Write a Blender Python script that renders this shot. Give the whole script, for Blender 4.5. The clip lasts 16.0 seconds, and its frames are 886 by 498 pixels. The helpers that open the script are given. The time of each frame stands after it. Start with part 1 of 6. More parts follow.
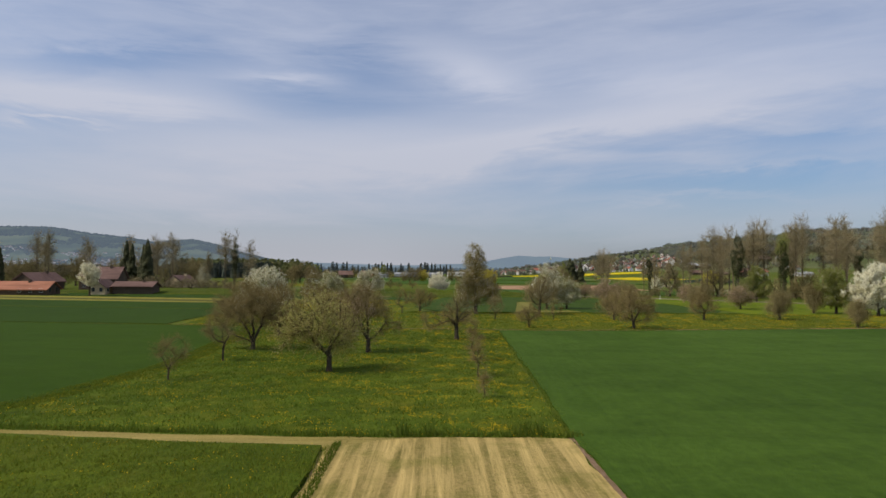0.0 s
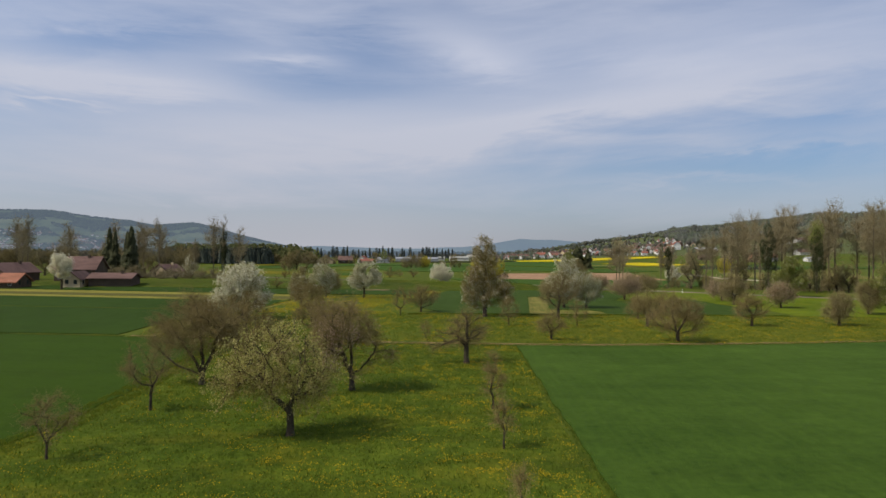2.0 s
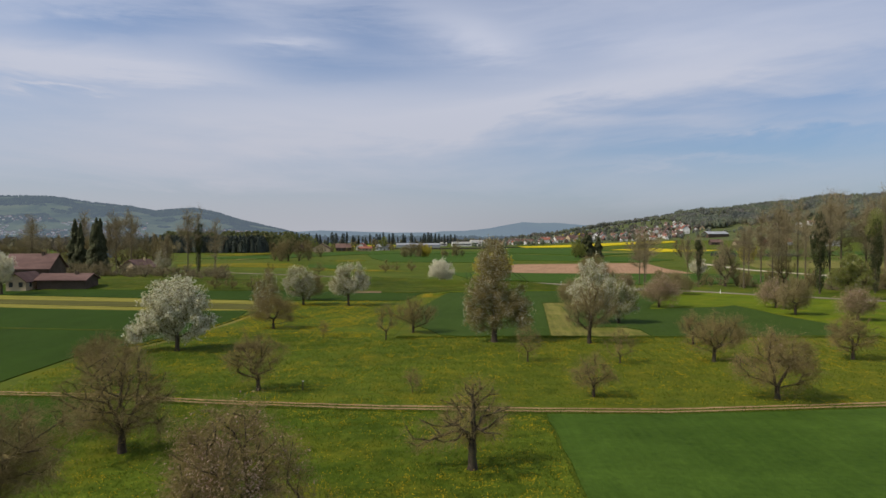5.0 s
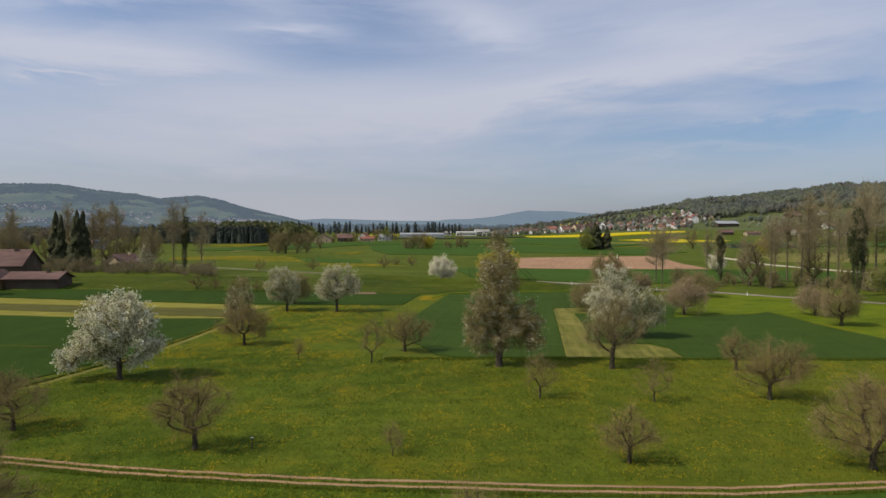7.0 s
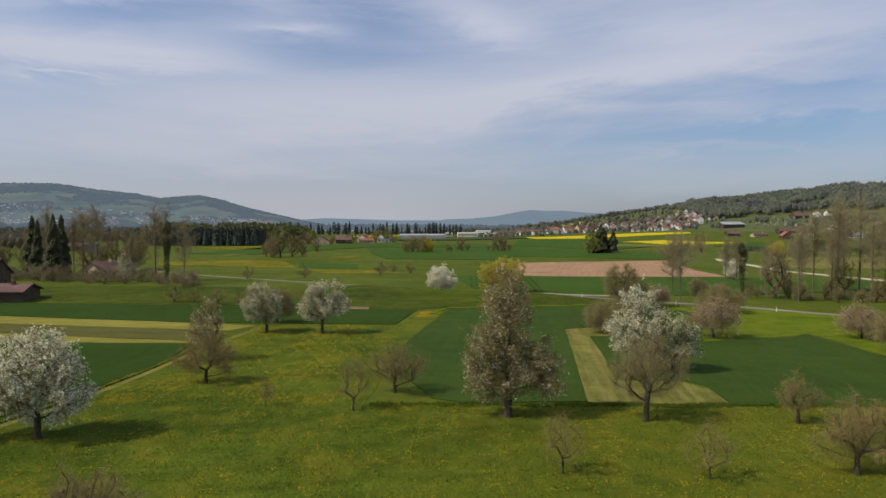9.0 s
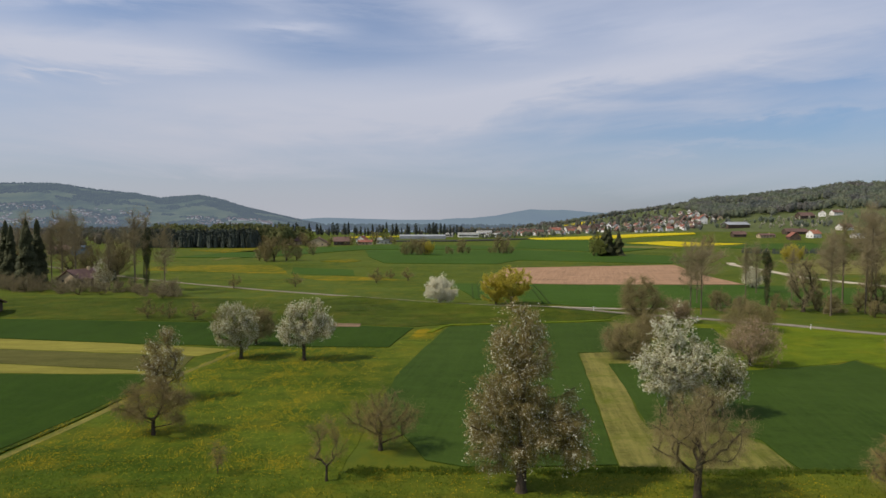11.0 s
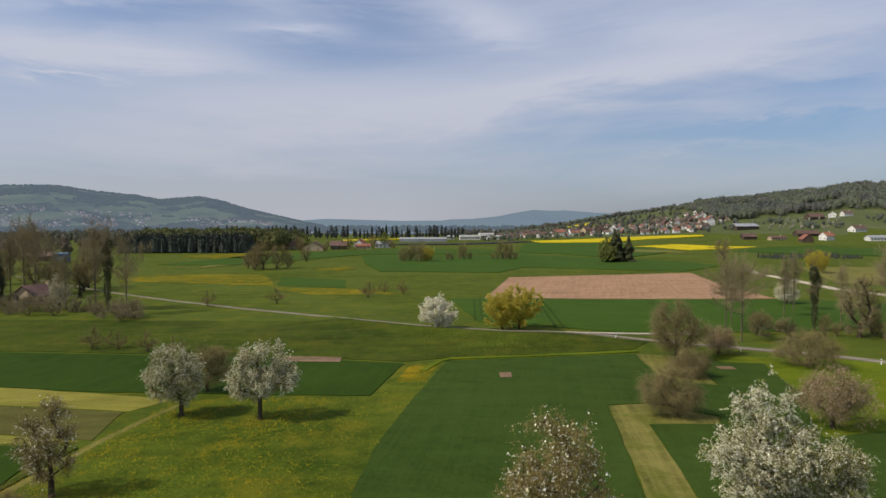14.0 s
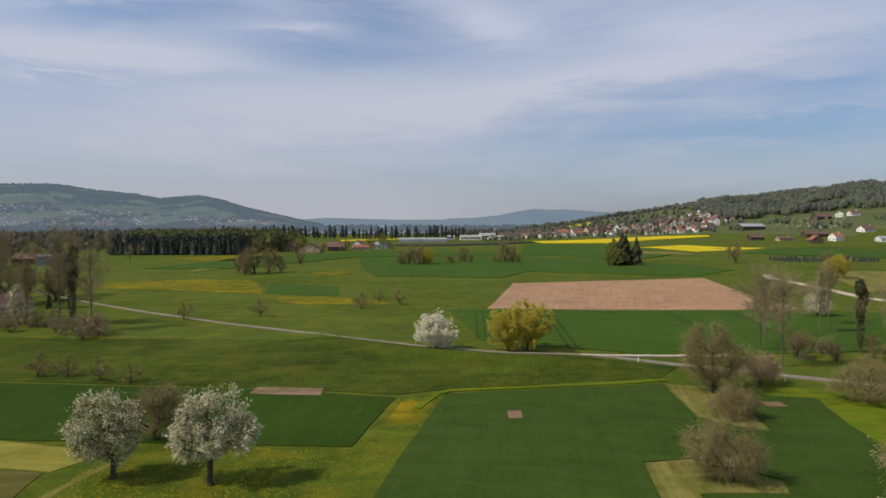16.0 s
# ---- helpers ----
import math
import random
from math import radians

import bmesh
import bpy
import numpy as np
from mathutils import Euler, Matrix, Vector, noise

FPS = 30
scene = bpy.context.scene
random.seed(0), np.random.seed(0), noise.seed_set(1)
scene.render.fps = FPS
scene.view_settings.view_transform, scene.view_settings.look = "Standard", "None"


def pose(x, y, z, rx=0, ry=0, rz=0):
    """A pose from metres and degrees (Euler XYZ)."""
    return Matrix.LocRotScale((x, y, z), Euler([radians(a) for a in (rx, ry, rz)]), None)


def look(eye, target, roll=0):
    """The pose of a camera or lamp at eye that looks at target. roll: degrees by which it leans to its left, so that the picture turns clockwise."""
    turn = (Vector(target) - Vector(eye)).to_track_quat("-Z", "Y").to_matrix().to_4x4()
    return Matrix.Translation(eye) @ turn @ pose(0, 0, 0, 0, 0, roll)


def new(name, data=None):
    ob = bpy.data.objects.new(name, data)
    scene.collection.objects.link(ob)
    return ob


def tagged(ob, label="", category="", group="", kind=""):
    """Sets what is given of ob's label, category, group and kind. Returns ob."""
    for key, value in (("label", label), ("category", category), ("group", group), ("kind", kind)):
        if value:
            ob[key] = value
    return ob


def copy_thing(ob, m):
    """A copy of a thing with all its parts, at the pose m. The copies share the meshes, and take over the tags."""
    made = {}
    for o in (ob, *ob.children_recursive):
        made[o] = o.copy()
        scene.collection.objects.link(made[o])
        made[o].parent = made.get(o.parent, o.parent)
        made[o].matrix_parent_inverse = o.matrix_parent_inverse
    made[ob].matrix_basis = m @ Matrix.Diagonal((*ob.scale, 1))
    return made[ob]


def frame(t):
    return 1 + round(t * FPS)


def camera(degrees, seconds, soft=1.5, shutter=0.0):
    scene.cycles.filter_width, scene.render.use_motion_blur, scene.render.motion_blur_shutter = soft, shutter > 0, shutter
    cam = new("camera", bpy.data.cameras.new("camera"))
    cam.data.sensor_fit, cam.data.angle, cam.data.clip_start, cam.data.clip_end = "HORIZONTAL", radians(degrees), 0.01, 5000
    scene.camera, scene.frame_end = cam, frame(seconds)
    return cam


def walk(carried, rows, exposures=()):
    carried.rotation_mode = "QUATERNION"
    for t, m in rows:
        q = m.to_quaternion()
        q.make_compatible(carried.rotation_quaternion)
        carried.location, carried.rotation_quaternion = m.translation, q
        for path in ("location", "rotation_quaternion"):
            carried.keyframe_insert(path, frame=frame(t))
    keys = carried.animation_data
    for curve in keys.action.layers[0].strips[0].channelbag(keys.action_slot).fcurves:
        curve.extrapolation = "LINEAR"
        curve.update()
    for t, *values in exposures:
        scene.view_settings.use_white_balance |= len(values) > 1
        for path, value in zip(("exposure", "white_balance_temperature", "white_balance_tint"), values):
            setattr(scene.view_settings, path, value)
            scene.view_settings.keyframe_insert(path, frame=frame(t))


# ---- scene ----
cam = camera(72.0, 16.0, 1.5, 0.25)
PATH = [
    (0, (-0.151, 0.022, 9.165), (-0.129, 2.021, 9.234), 0.4),
    (0.5, (-0.243, 4.338, 9.623), (-0.222, 6.337, 9.681), 0.3),
    (1, (-0.338, 8.425, 10.407), (-0.319, 10.425, 10.444), 0.4),
    (1.5, (-0.387, 12.518, 10.963), (-0.37, 14.518, 10.987), 0.3),
    (2, (-0.479, 16.578, 11.57), (-0.462, 18.578, 11.583), 0.4),
    (2.5, (-0.614, 20.729, 11.938), (-0.595, 22.728, 11.945), 0.4),
    (3, (-0.404, 24.546, 12.54), (-0.39, 26.546, 12.537), 0.4),
    (3.5, (-0.154, 28.361, 13.16), (-0.145, 30.361, 13.147), 0.5),
    (4, (-0.033, 33.288, 13.805), (-0.013, 35.288, 13.784), 0.1),
    (6.5, (1.569, 51.952, 16.456), (1.561, 53.95, 16.382), 0.1),
    (7, (1.712, 55.453, 16.963), (1.704, 57.451, 16.882), 0.1),
    (7.5, (1.77, 58.856, 17.523), (1.763, 60.854, 17.439), 0.1),
    (8, (1.944, 62.155, 17.951), (1.935, 64.154, 17.868), 0.1),
    (8.5, (2.054, 65.372, 18.429), (2.042, 67.371, 18.347), 0.1),
    (9, (2.106, 68.514, 18.956), (2.094, 70.512, 18.873), 0.1),
    (11.5, (2.489, 84.524, 21.221), (2.473, 86.522, 21.135), -0.0),
    (12, (2.551, 87.836, 21.605), (2.534, 89.835, 21.521), -0.1),
    (12.5, (2.623, 91.09, 22.098), (2.606, 93.088, 22.012), -0.1),
    (13, (2.828, 94.537, 22.315), (2.809, 96.536, 22.231), -0.1),
    (13.5, (3.047, 97.814, 22.727), (3.027, 99.813, 22.644), -0.2),
    (14, (3.22, 101.229, 23.199), (3.2, 103.227, 23.115), -0.1),
    (14.5, (3.338, 104.797, 23.593), (3.318, 106.795, 23.508), -0.2),
    (15, (3.417, 108.452, 23.994), (3.397, 110.45, 23.908), -0.1),
    (15.5, (3.41, 112.187, 24.365), (3.39, 114.185, 24.279), -0.1),
    (16, (3.456, 116.002, 24.816), (3.434, 118.0, 24.728), -0.1),
]
walk(cam, [(t, look(eye, target, roll)) for t, eye, target, roll in PATH])

from mathutils.geometry import tessellate_polygon

# ---- light ----
SUN_EL, SUN_AZ = radians(47), radians(198)  # the sun stands low behind the left shoulder; azimuth of its place, from +x
sun_way = Vector((math.cos(SUN_EL) * math.cos(SUN_AZ), math.cos(SUN_EL) * math.sin(SUN_AZ), math.sin(SUN_EL)))
sun = new("sun", bpy.data.lights.new("sun", "SUN"))
sun.data.energy, sun.data.angle, sun.data.color = 3.55, radians(0.8), (1.0, 0.90, 0.75)
sun.matrix_world = look(sun_way * 100, (0, 0, 0))

world = bpy.data.worlds.new("sky")
scene.world = world
world.use_nodes = True


def add(nt, kind, **values):
    """A node with its inputs set by name or number."""
    n = nt.nodes.new(kind)
    for key, value in values.items():
        if key.startswith("i_"):
            key = key[2:].replace("_", " ")
            n.inputs[int(key) if key.isdigit() else key].default_value = value
        elif key == "operation":
            n.operation = value
        elif key == "blend_type":
            n.blend_type = value
        elif key == "data_type":
            n.data_type = value
        elif key == "sky_type":
            n.sky_type = value
    return n


def ramp(nt, source, stops):
    """A colour ramp over source, with stops of (place, grey or colour)."""
    n = nt.nodes.new("ShaderNodeValToRGB")
    while len(n.color_ramp.elements) < len(stops):
        n.color_ramp.elements.new(0.5)
    for e, (at, c) in zip(n.color_ramp.elements, stops):
        e.position = at
        e.color = (c, c, c, 1) if isinstance(c, (int, float)) else (*c, 1)
    nt.links.new(source, n.inputs[0])
    return n.outputs[0]


def mix(nt, factor, a, b, how="MIX"):
    n = nt.nodes.new("ShaderNodeMix")
    n.data_type, n.blend_type, n.clamp_factor = "RGBA", how, True
    for socket, value in ((n.inputs[0], factor), (n.inputs[6], a), (n.inputs[7], b)):
        if isinstance(value, (int, float)):
            socket.default_value = value
        elif isinstance(value, tuple):
            socket.default_value = (*value, 1)
        else:
            nt.links.new(value, socket)
    return n.outputs[2]


def math_node(nt, op, a, b=0.0):
    n = nt.nodes.new("ShaderNodeMath")
    n.operation = op
    for socket, value in ((n.inputs[0], a), (n.inputs[1], b)):
        if isinstance(value, (int, float)):
            socket.default_value = value
        else:
            nt.links.new(value, socket)
    return n.outputs[0]


def noise_tex(nt, vector, scale, detail=4.0, rough=0.55, stretch=(1, 1, 1), turn=0.0, distortion=0.0, shift=(0, 0, 0)):
    m = nt.nodes.new("ShaderNodeMapping")
    m.vector_type = "TEXTURE"
    m.inputs["Scale"].default_value, m.inputs["Rotation"].default_value = [1.0 / v for v in stretch], (0, 0, turn)
    m.inputs["Location"].default_value = shift
    nt.links.new(vector, m.inputs["Vector"])
    n = nt.nodes.new("ShaderNodeTexNoise")
    n.inputs["Scale"].default_value, n.inputs["Detail"].default_value = scale, detail
    n.inputs["Roughness"].default_value, n.inputs["Distortion"].default_value = rough, distortion
    nt.links.new(m.outputs[0], n.inputs["Vector"])
    return n.outputs["Fac"]


def build_sky():
    nt = world.node_tree
    nt.nodes.clear()
    out = nt.nodes.new("ShaderNodeOutputWorld")
    back = nt.nodes.new("ShaderNodeBackground")
    back.inputs["Strength"].default_value = 0.088
    nish = nt.nodes.new("ShaderNodeTexSky")
    nish.sky_type, nish.sun_disc = "NISHITA", False
    nish.sun_elevation, nish.sun_rotation = SUN_EL, math.pi / 2 - SUN_AZ
    nish.air_density, nish.dust_density, nish.ozone_density = 1.0, 2.2, 1.0
    co = nt.nodes.new("ShaderNodeTexCoord")
    sep = nt.nodes.new("ShaderNodeSeparateXYZ")
    nt.links.new(co.outputs["Generated"], sep.inputs[0])
    x, y, z = sep.outputs
    up = math_node(nt, "MAXIMUM", z, 0.0)
    across = math_node(nt, "DIVIDE", x, math_node(nt, "MAXIMUM", math_node(nt, "ABSOLUTE", y), 0.3))
    high = math_node(nt, "DIVIDE", up, math_node(nt, "MAXIMUM", math_node(nt, "ABSOLUTE", y), 0.3))
    # streaks of cirrus fan out from the middle of the valley
    fan = math_node(nt, "SQRT", math_node(nt, "ADD", math_node(nt, "MULTIPLY", across, across), 0.02))
    bent = math_node(nt, "SUBTRACT", high, math_node(nt, "MULTIPLY", fan, 0.13))
    flat = nt.nodes.new("ShaderNodeCombineXYZ")
    nt.links.new(across, flat.inputs[0])
    nt.links.new(bent, flat.inputs[1])
    plane = flat.outputs[0]
    broad = noise_tex(nt, plane, 2.2, 3, 0.5, (0.7, 3.6, 1), 0, 0.4, (0.31, 0.17, 0))
    wisps = noise_tex(nt, plane, 4.2, 6, 0.6, (0.7, 3.2, 1), 0, 0.8, (0.13, 0.57, 0))
    fibre = noise_tex(nt, plane, 11.0, 6, 0.62, (0.45, 3.6, 1), radians(4), 0.5, (0.7, 0.2, 0))
    frayed = math_node(nt, "ADD", math_node(nt, "MULTIPLY", math_node(nt, "SUBTRACT", wisps, 0.5), 0.085), math_node(nt, "MULTIPLY", math_node(nt, "SUBTRACT", fibre, 0.5), 0.04))
    ragged = math_node(nt, "ADD", high, frayed)

    def bank(cx, cz, wide, tall, slope, amount):
        """A soft bank of cloud, or a gap, at a place in the sky."""
        dx = math_node(nt, "SUBTRACT", across, cx)
        dz = math_node(nt, "SUBTRACT", math_node(nt, "SUBTRACT", ragged, cz), math_node(nt, "MULTIPLY", dx, slope))
        dx, dz = math_node(nt, "DIVIDE", dx, wide), math_node(nt, "DIVIDE", dz, tall)
        far = math_node(nt, "ADD", math_node(nt, "MULTIPLY", dx, dx), math_node(nt, "MULTIPLY", dz, dz))
        return math_node(nt, "MULTIPLY", math_node(nt, "EXPONENT", math_node(nt, "MULTIPLY", far, -1.0)), amount)

    veil = math_node(nt, "MULTIPLY", math_node(nt, "SUBTRACT", broad, 0.5), 0.45)
    veil = math_node(nt, "ADD", veil, math_node(nt, "MULTIPLY", math_node(nt, "SUBTRACT", wisps, 0.5), 0.65))
    veil = math_node(nt, "ADD", veil, math_node(nt, "MULTIPLY", math_node(nt, "SUBTRACT", fibre, 0.5), 0.35))
    veil = math_node(nt, "ADD", veil, 0.45)
    clouds = [(-0.62, 0.286, 0.26, 0.030, -0.09, 0.55), (-0.40, 0.262, 0.13, 0.018, -0.08, 0.30), (-0.635, 0.240, 0.09, 0.0055, -0.10, 0.50), (-0.24, 0.318, 0.08, 0.011, 0.02, 0.42),
              (0.06, 0.326, 0.10, 0.034, -0.28, 0.40), (0.20, 0.226, 0.36, 0.024, 0.19, 0.42), (0.45, 0.310, 0.36, 0.060, 0.10, 0.34), (0.57, 0.178, 0.16, 0.006, 0.04, 0.22), (0.43, 0.122, 0.18, 0.006, 0.02, 0.22),
              (-0.45, 0.13, 0.45, 0.080, 0.0, 0.40), (-0.10, 0.19, 0.32, 0.050, 0.06, 0.30), (-0.40, 0.20, 0.25, 0.030, -0.05, 0.15)]
    gaps = [(-0.52, 0.345, 0.18, 0.022, -0.02, -0.40), (-0.13, 0.330, 0.10, 0.036, -0.05, -0.38), (-0.20, 0.268, 0.20, 0.026, 0.03, -0.34), (0.21, 0.300, 0.09, 0.022, 0.10, -0.18), (0.50, 0.150, 0.34, 0.042, 0.03, -0.46), (0.62, 0.220, 0.16, 0.016, 0.05, -0.24)]
    for at in clouds + gaps:
        veil = math_node(nt, "ADD", veil, bank(*at))
    cover = ramp(nt, veil, [(0.0, 0.20), (0.50, 0.60), (1.0, 0.98)])
    low = ramp(nt, up, [(0.0, 0.95), (0.05, 0.75), (0.11, 0.45), (0.25, 0.0)])
    side = ramp(nt, math_node(nt, "ADD", math_node(nt, "MULTIPLY", across, 0.5), 0.5), [(0.45, 1.0), (0.75, 0.45)])
    cover = math_node(nt, "MAXIMUM", cover, math_node(nt, "MULTIPLY", low, side))
    cloud = mix(nt, ramp(nt, up, [(0.0, 0.0), (0.12, 0.45), (0.3, 1.0)]), (5.35, 5.45, 6.05), (6.35, 6.72, 8.05))
    clear = mix(nt, 1.0, nish.outputs[0], (0.78, 1.03, 1.32), "MULTIPLY")
    nt.links.new(mix(nt, cover, clear, cloud), back.inputs["Color"])
    nt.links.new(back.outputs[0], out.inputs[0])


build_sky()


# ---- materials ----
def material(name, rough=0.9, spec=0.2):
    m = bpy.data.materials.new(name)
    m.use_nodes = True
    nt = m.node_tree
    bsdf = nt.nodes["Principled BSDF"]
    bsdf.inputs["Roughness"].default_value = rough
    bsdf.inputs["Specular IOR Level"].default_value = spec
    return m, nt, bsdf


def where(nt):
    return nt.nodes.new("ShaderNodeNewGeometry").outputs["Position"]


def bump(nt, bsdf, height, strength, distance):
    b = nt.nodes.new("ShaderNodeBump")
    b.inputs["Strength"].default_value, b.inputs["Distance"].default_value = strength, distance
    nt.links.new(height, b.inputs["Height"])
    nt.links.new(b.outputs[0], bsdf.inputs["Normal"])


def field_material(name, dark, light, rows=0.0, turn=0.0, patch=None, rough=0.95, fine=2.2, row_gap=0.6, relief=0.12, vast=None, sweep=(0.74, 1.28), sweep_turn=6, drier=None, lumps=False):
    """Grass, crop or soil seen from above: broad stains, tufts, sowing rows, and patches of another colour."""
    m, nt, bsdf = material(name, rough, 0.06)
    p = where(nt)
    broad = noise_tex(nt, p, 0.035, 3, 0.6)
    mid = noise_tex(nt, p, 0.35, 4, 0.65)
    tuft = noise_tex(nt, p, fine, 5, 0.7)
    both = math_node(nt, "ADD", math_node(nt, "MULTIPLY", broad, 0.40), math_node(nt, "ADD", math_node(nt, "MULTIPLY", mid, 0.30), math_node(nt, "MULTIPLY", tuft, 0.42)))
    colour = mix(nt, ramp(nt, both, [(0.45, 0.0), (0.66, 1.0)] if patch else [(0.40, 0.0), (0.72, 1.0)]), dark, light)
    gusts = noise_tex(nt, p, 0.22, 5, 0.7, (0.35, 1.6, 1), radians(sweep_turn), 0.8)
    colour = mix(nt, 1.0, colour, ramp(nt, gusts, [(0.30, sweep[0]), (0.5, 1.0), (0.72, sweep[1])]), "MULTIPLY")
    height = math_node(nt, "ADD", math_node(nt, "MULTIPLY", tuft, 0.55), math_node(nt, "MULTIPLY", noise_tex(nt, p, 0.9, 4, 0.65), 0.8)) if lumps else tuft
    if drier:
        sep = nt.nodes.new("ShaderNodeSeparateXYZ")
        nt.links.new(p, sep.inputs[0])
        east = math_node(nt, "ADD", math_node(nt, "DIVIDE", sep.outputs[0], 60.0), math_node(nt, "MULTIPLY", mid, 0.8))
        colour = mix(nt, math_node(nt, "MULTIPLY", ramp(nt, east, [(0.15, 0.0), (0.85, 1.0)]), 0.5), colour, drier)
    if rows:
        line = noise_tex(nt, p, 1.0, 5, 0.72, (1.0 / row_gap, 0.045, 1), turn, 0.5)
        colour = mix(nt, math_node(nt, "MULTIPLY", ramp(nt, line, [(0.42, 0.0), (0.62, 1.0)]), rows), colour, tuple(c * 1.5 for c in light))
    if vast:
        land = noise_tex(nt, p, 0.006, 4, 0.6)
        colour = mix(nt, math_node(nt, "MULTIPLY", ramp(nt, land, [(0.42, 0.0), (0.5, 1.0), (0.56, 0.2), (0.62, 0.9)]), 0.6), colour, vast)
    if patch:
        spot = noise_tex(nt, p, 0.16, 5, 0.7)
        colour = mix(nt, math_node(nt, "MULTIPLY", ramp(nt, spot, [(0.5, 0.0), (0.66, 1.0)]), 0.75), colour, patch)
    nt.links.new(colour, bsdf.inputs["Base Color"])
    bump(nt, bsdf, height, 0.9, relief)
    return m


MEADOW_LUSH = field_material("lush_meadow", (0.033, 0.058, 0.004), (0.092, 0.118, 0.010), patch=(0.128, 0.122, 0.009), drier=(0.118, 0.126, 0.011), lumps=True, relief=0.30, sweep=(0.72, 1.24))
LONG_GRASS = field_material("long_grass", (0.040, 0.066, 0.005), (0.100, 0.126, 0.010), patch=(0.105, 0.112, 0.012), fine=4.0, relief=0.2)
MEADOW = field_material("meadow_grass", (0.034, 0.060, 0.004), (0.092, 0.122, 0.010), patch=(0.122, 0.126, 0.009), lumps=True, relief=0.32, sweep=(0.70, 1.24))
PLAIN = field_material("grassland", (0.036, 0.058, 0.004), (0.080, 0.104, 0.009), patch=(0.12, 0.115, 0.008), vast=(0.080, 0.105, 0.016))
BANK_GRASS = field_material("rank_bank_grass", (0.028, 0.047, 0.004), (0.074, 0.096, 0.010), patch=(0.094, 0.092, 0.011), lumps=True, relief=0.6, sweep=(0.7, 1.25))
DULL_GRASS = field_material("dull_cut_grass", (0.062, 0.064, 0.014), (0.105, 0.098, 0.026), rows=0.1, turn=radians(82))
BRIGHT_GRASS = field_material("fresh_pasture", (0.060, 0.092, 0.005), (0.115, 0.150, 0.008), patch=(0.14, 0.15, 0.008))
WHEAT = field_material("young_wheat", (0.023, 0.050, 0.005), (0.060, 0.105, 0.013), rows=0.12, turn=radians(-2), relief=0.12, row_gap=0.5, sweep=(0.84, 1.12), sweep_turn=-2)
# Deep crop green, darkened further for grazing view and corner vignette.
WHEAT_DARK = field_material("dense_wheat", (0.019, 0.044, 0.002), (0.037, 0.068, 0.004), rows=0.06, turn=radians(80), relief=0.10, sweep=(0.85, 1.12), sweep_turn=-10)
CROP = field_material("dark_crop", (0.023, 0.045, 0.006), (0.046, 0.077, 0.012), rows=0.14, turn=radians(-9), relief=0.10, sweep=(0.85, 1.14), sweep_turn=-9)
CROP_FRESH = field_material("green_crop", (0.030, 0.063, 0.006), (0.050, 0.094, 0.011), rows=0.06, turn=radians(-12), relief=0.10, sweep=(0.85, 1.14), sweep_turn=-9)
# Dark crop green with some corner vignette mixed into the colour.
CROP_ACROSS = field_material("dark_crop_across", (0.018, 0.040, 0.003), (0.032, 0.060, 0.006), rows=0.08, turn=radians(84), relief=0.10, sweep=(0.85, 1.14), sweep_turn=84)
STUBBLE = field_material("mown_straw", (0.120, 0.108, 0.024), (0.335, 0.245, 0.092), rows=1.0, turn=radians(0), row_gap=0.8, sweep=(0.8, 1.2), sweep_turn=90, fine=5.0, patch=(0.15, 0.145, 0.030))
STUBBLE_ACROSS = field_material("mown_straw_path", (0.15, 0.125, 0.028), (0.30, 0.235, 0.080), rows=0.35, turn=radians(93), row_gap=0.3, fine=5.0)
MOWN = field_material("mown_meadow", (0.070, 0.080, 0.014), (0.168, 0.148, 0.040), rows=0.55, turn=radians(-7), row_gap=1.1, patch=(0.085, 0.105, 0.010))
MOWN_ACROSS = field_material("mown_strip", (0.130, 0.125, 0.018), (0.225, 0.200, 0.040), rows=0.2, turn=radians(82))
SOIL_BARE = field_material("bare_soil", (0.15, 0.095, 0.055), (0.25, 0.165, 0.105), relief=0.2, patch=(0.10, 0.085, 0.04))
SOIL = field_material("ploughed_soil", (0.23, 0.138, 0.080), (0.34, 0.208, 0.122), rows=0.30, turn=radians(-14), row_gap=1.0, relief=0.2)
RAPE = field_material("flowering_rape", (0.36, 0.29, 0.008), (0.58, 0.46, 0.010))
DANDELION = field_material("dandelion_meadow", (0.065, 0.084, 0.005), (0.15, 0.13, 0.006), patch=(0.30, 0.19, 0.006))
TRACK = field_material("gravel_ruts", (0.26, 0.160, 0.080), (0.39, 0.255, 0.14), fine=5.0)
NETTING = field_material("dark_netting", (0.030, 0.030, 0.028), (0.055, 0.052, 0.046), fine=3.0)
ROAD = field_material("worn_asphalt", (0.175, 0.152, 0.115), (0.255, 0.222, 0.172), fine=8.0, relief=0.02)
GRAVEL = field_material("pale_gravel", (0.38, 0.32, 0.23), (0.52, 0.46, 0.36), fine=8.0, relief=0.02)


def island_material(name, colours, rough=0.7, through_light=0.0):
    """Leaves, petals or twigs: each small piece takes its own colour from the range."""
    m, nt, bsdf = material(name, rough, 0.2)
    g = nt.nodes.new("ShaderNodeNewGeometry")
    c = ramp(nt, g.outputs["Random Per Island"], [(i / max(1, len(colours) - 1), c) for i, c in enumerate(colours)])
    nt.links.new(c, bsdf.inputs["Base Color"])
    if through_light:
        t = nt.nodes.new("ShaderNodeBsdfTranslucent")
        nt.links.new(c, t.inputs["Color"])
        s = nt.nodes.new("ShaderNodeMixShader")
        s.inputs[0].default_value = through_light
        nt.links.new(bsdf.outputs[0], s.inputs[1])
        nt.links.new(t.outputs[0], s.inputs[2])
        nt.links.new(s.outputs[0], nt.nodes["Material Output"].inputs["Surface"])
    return m


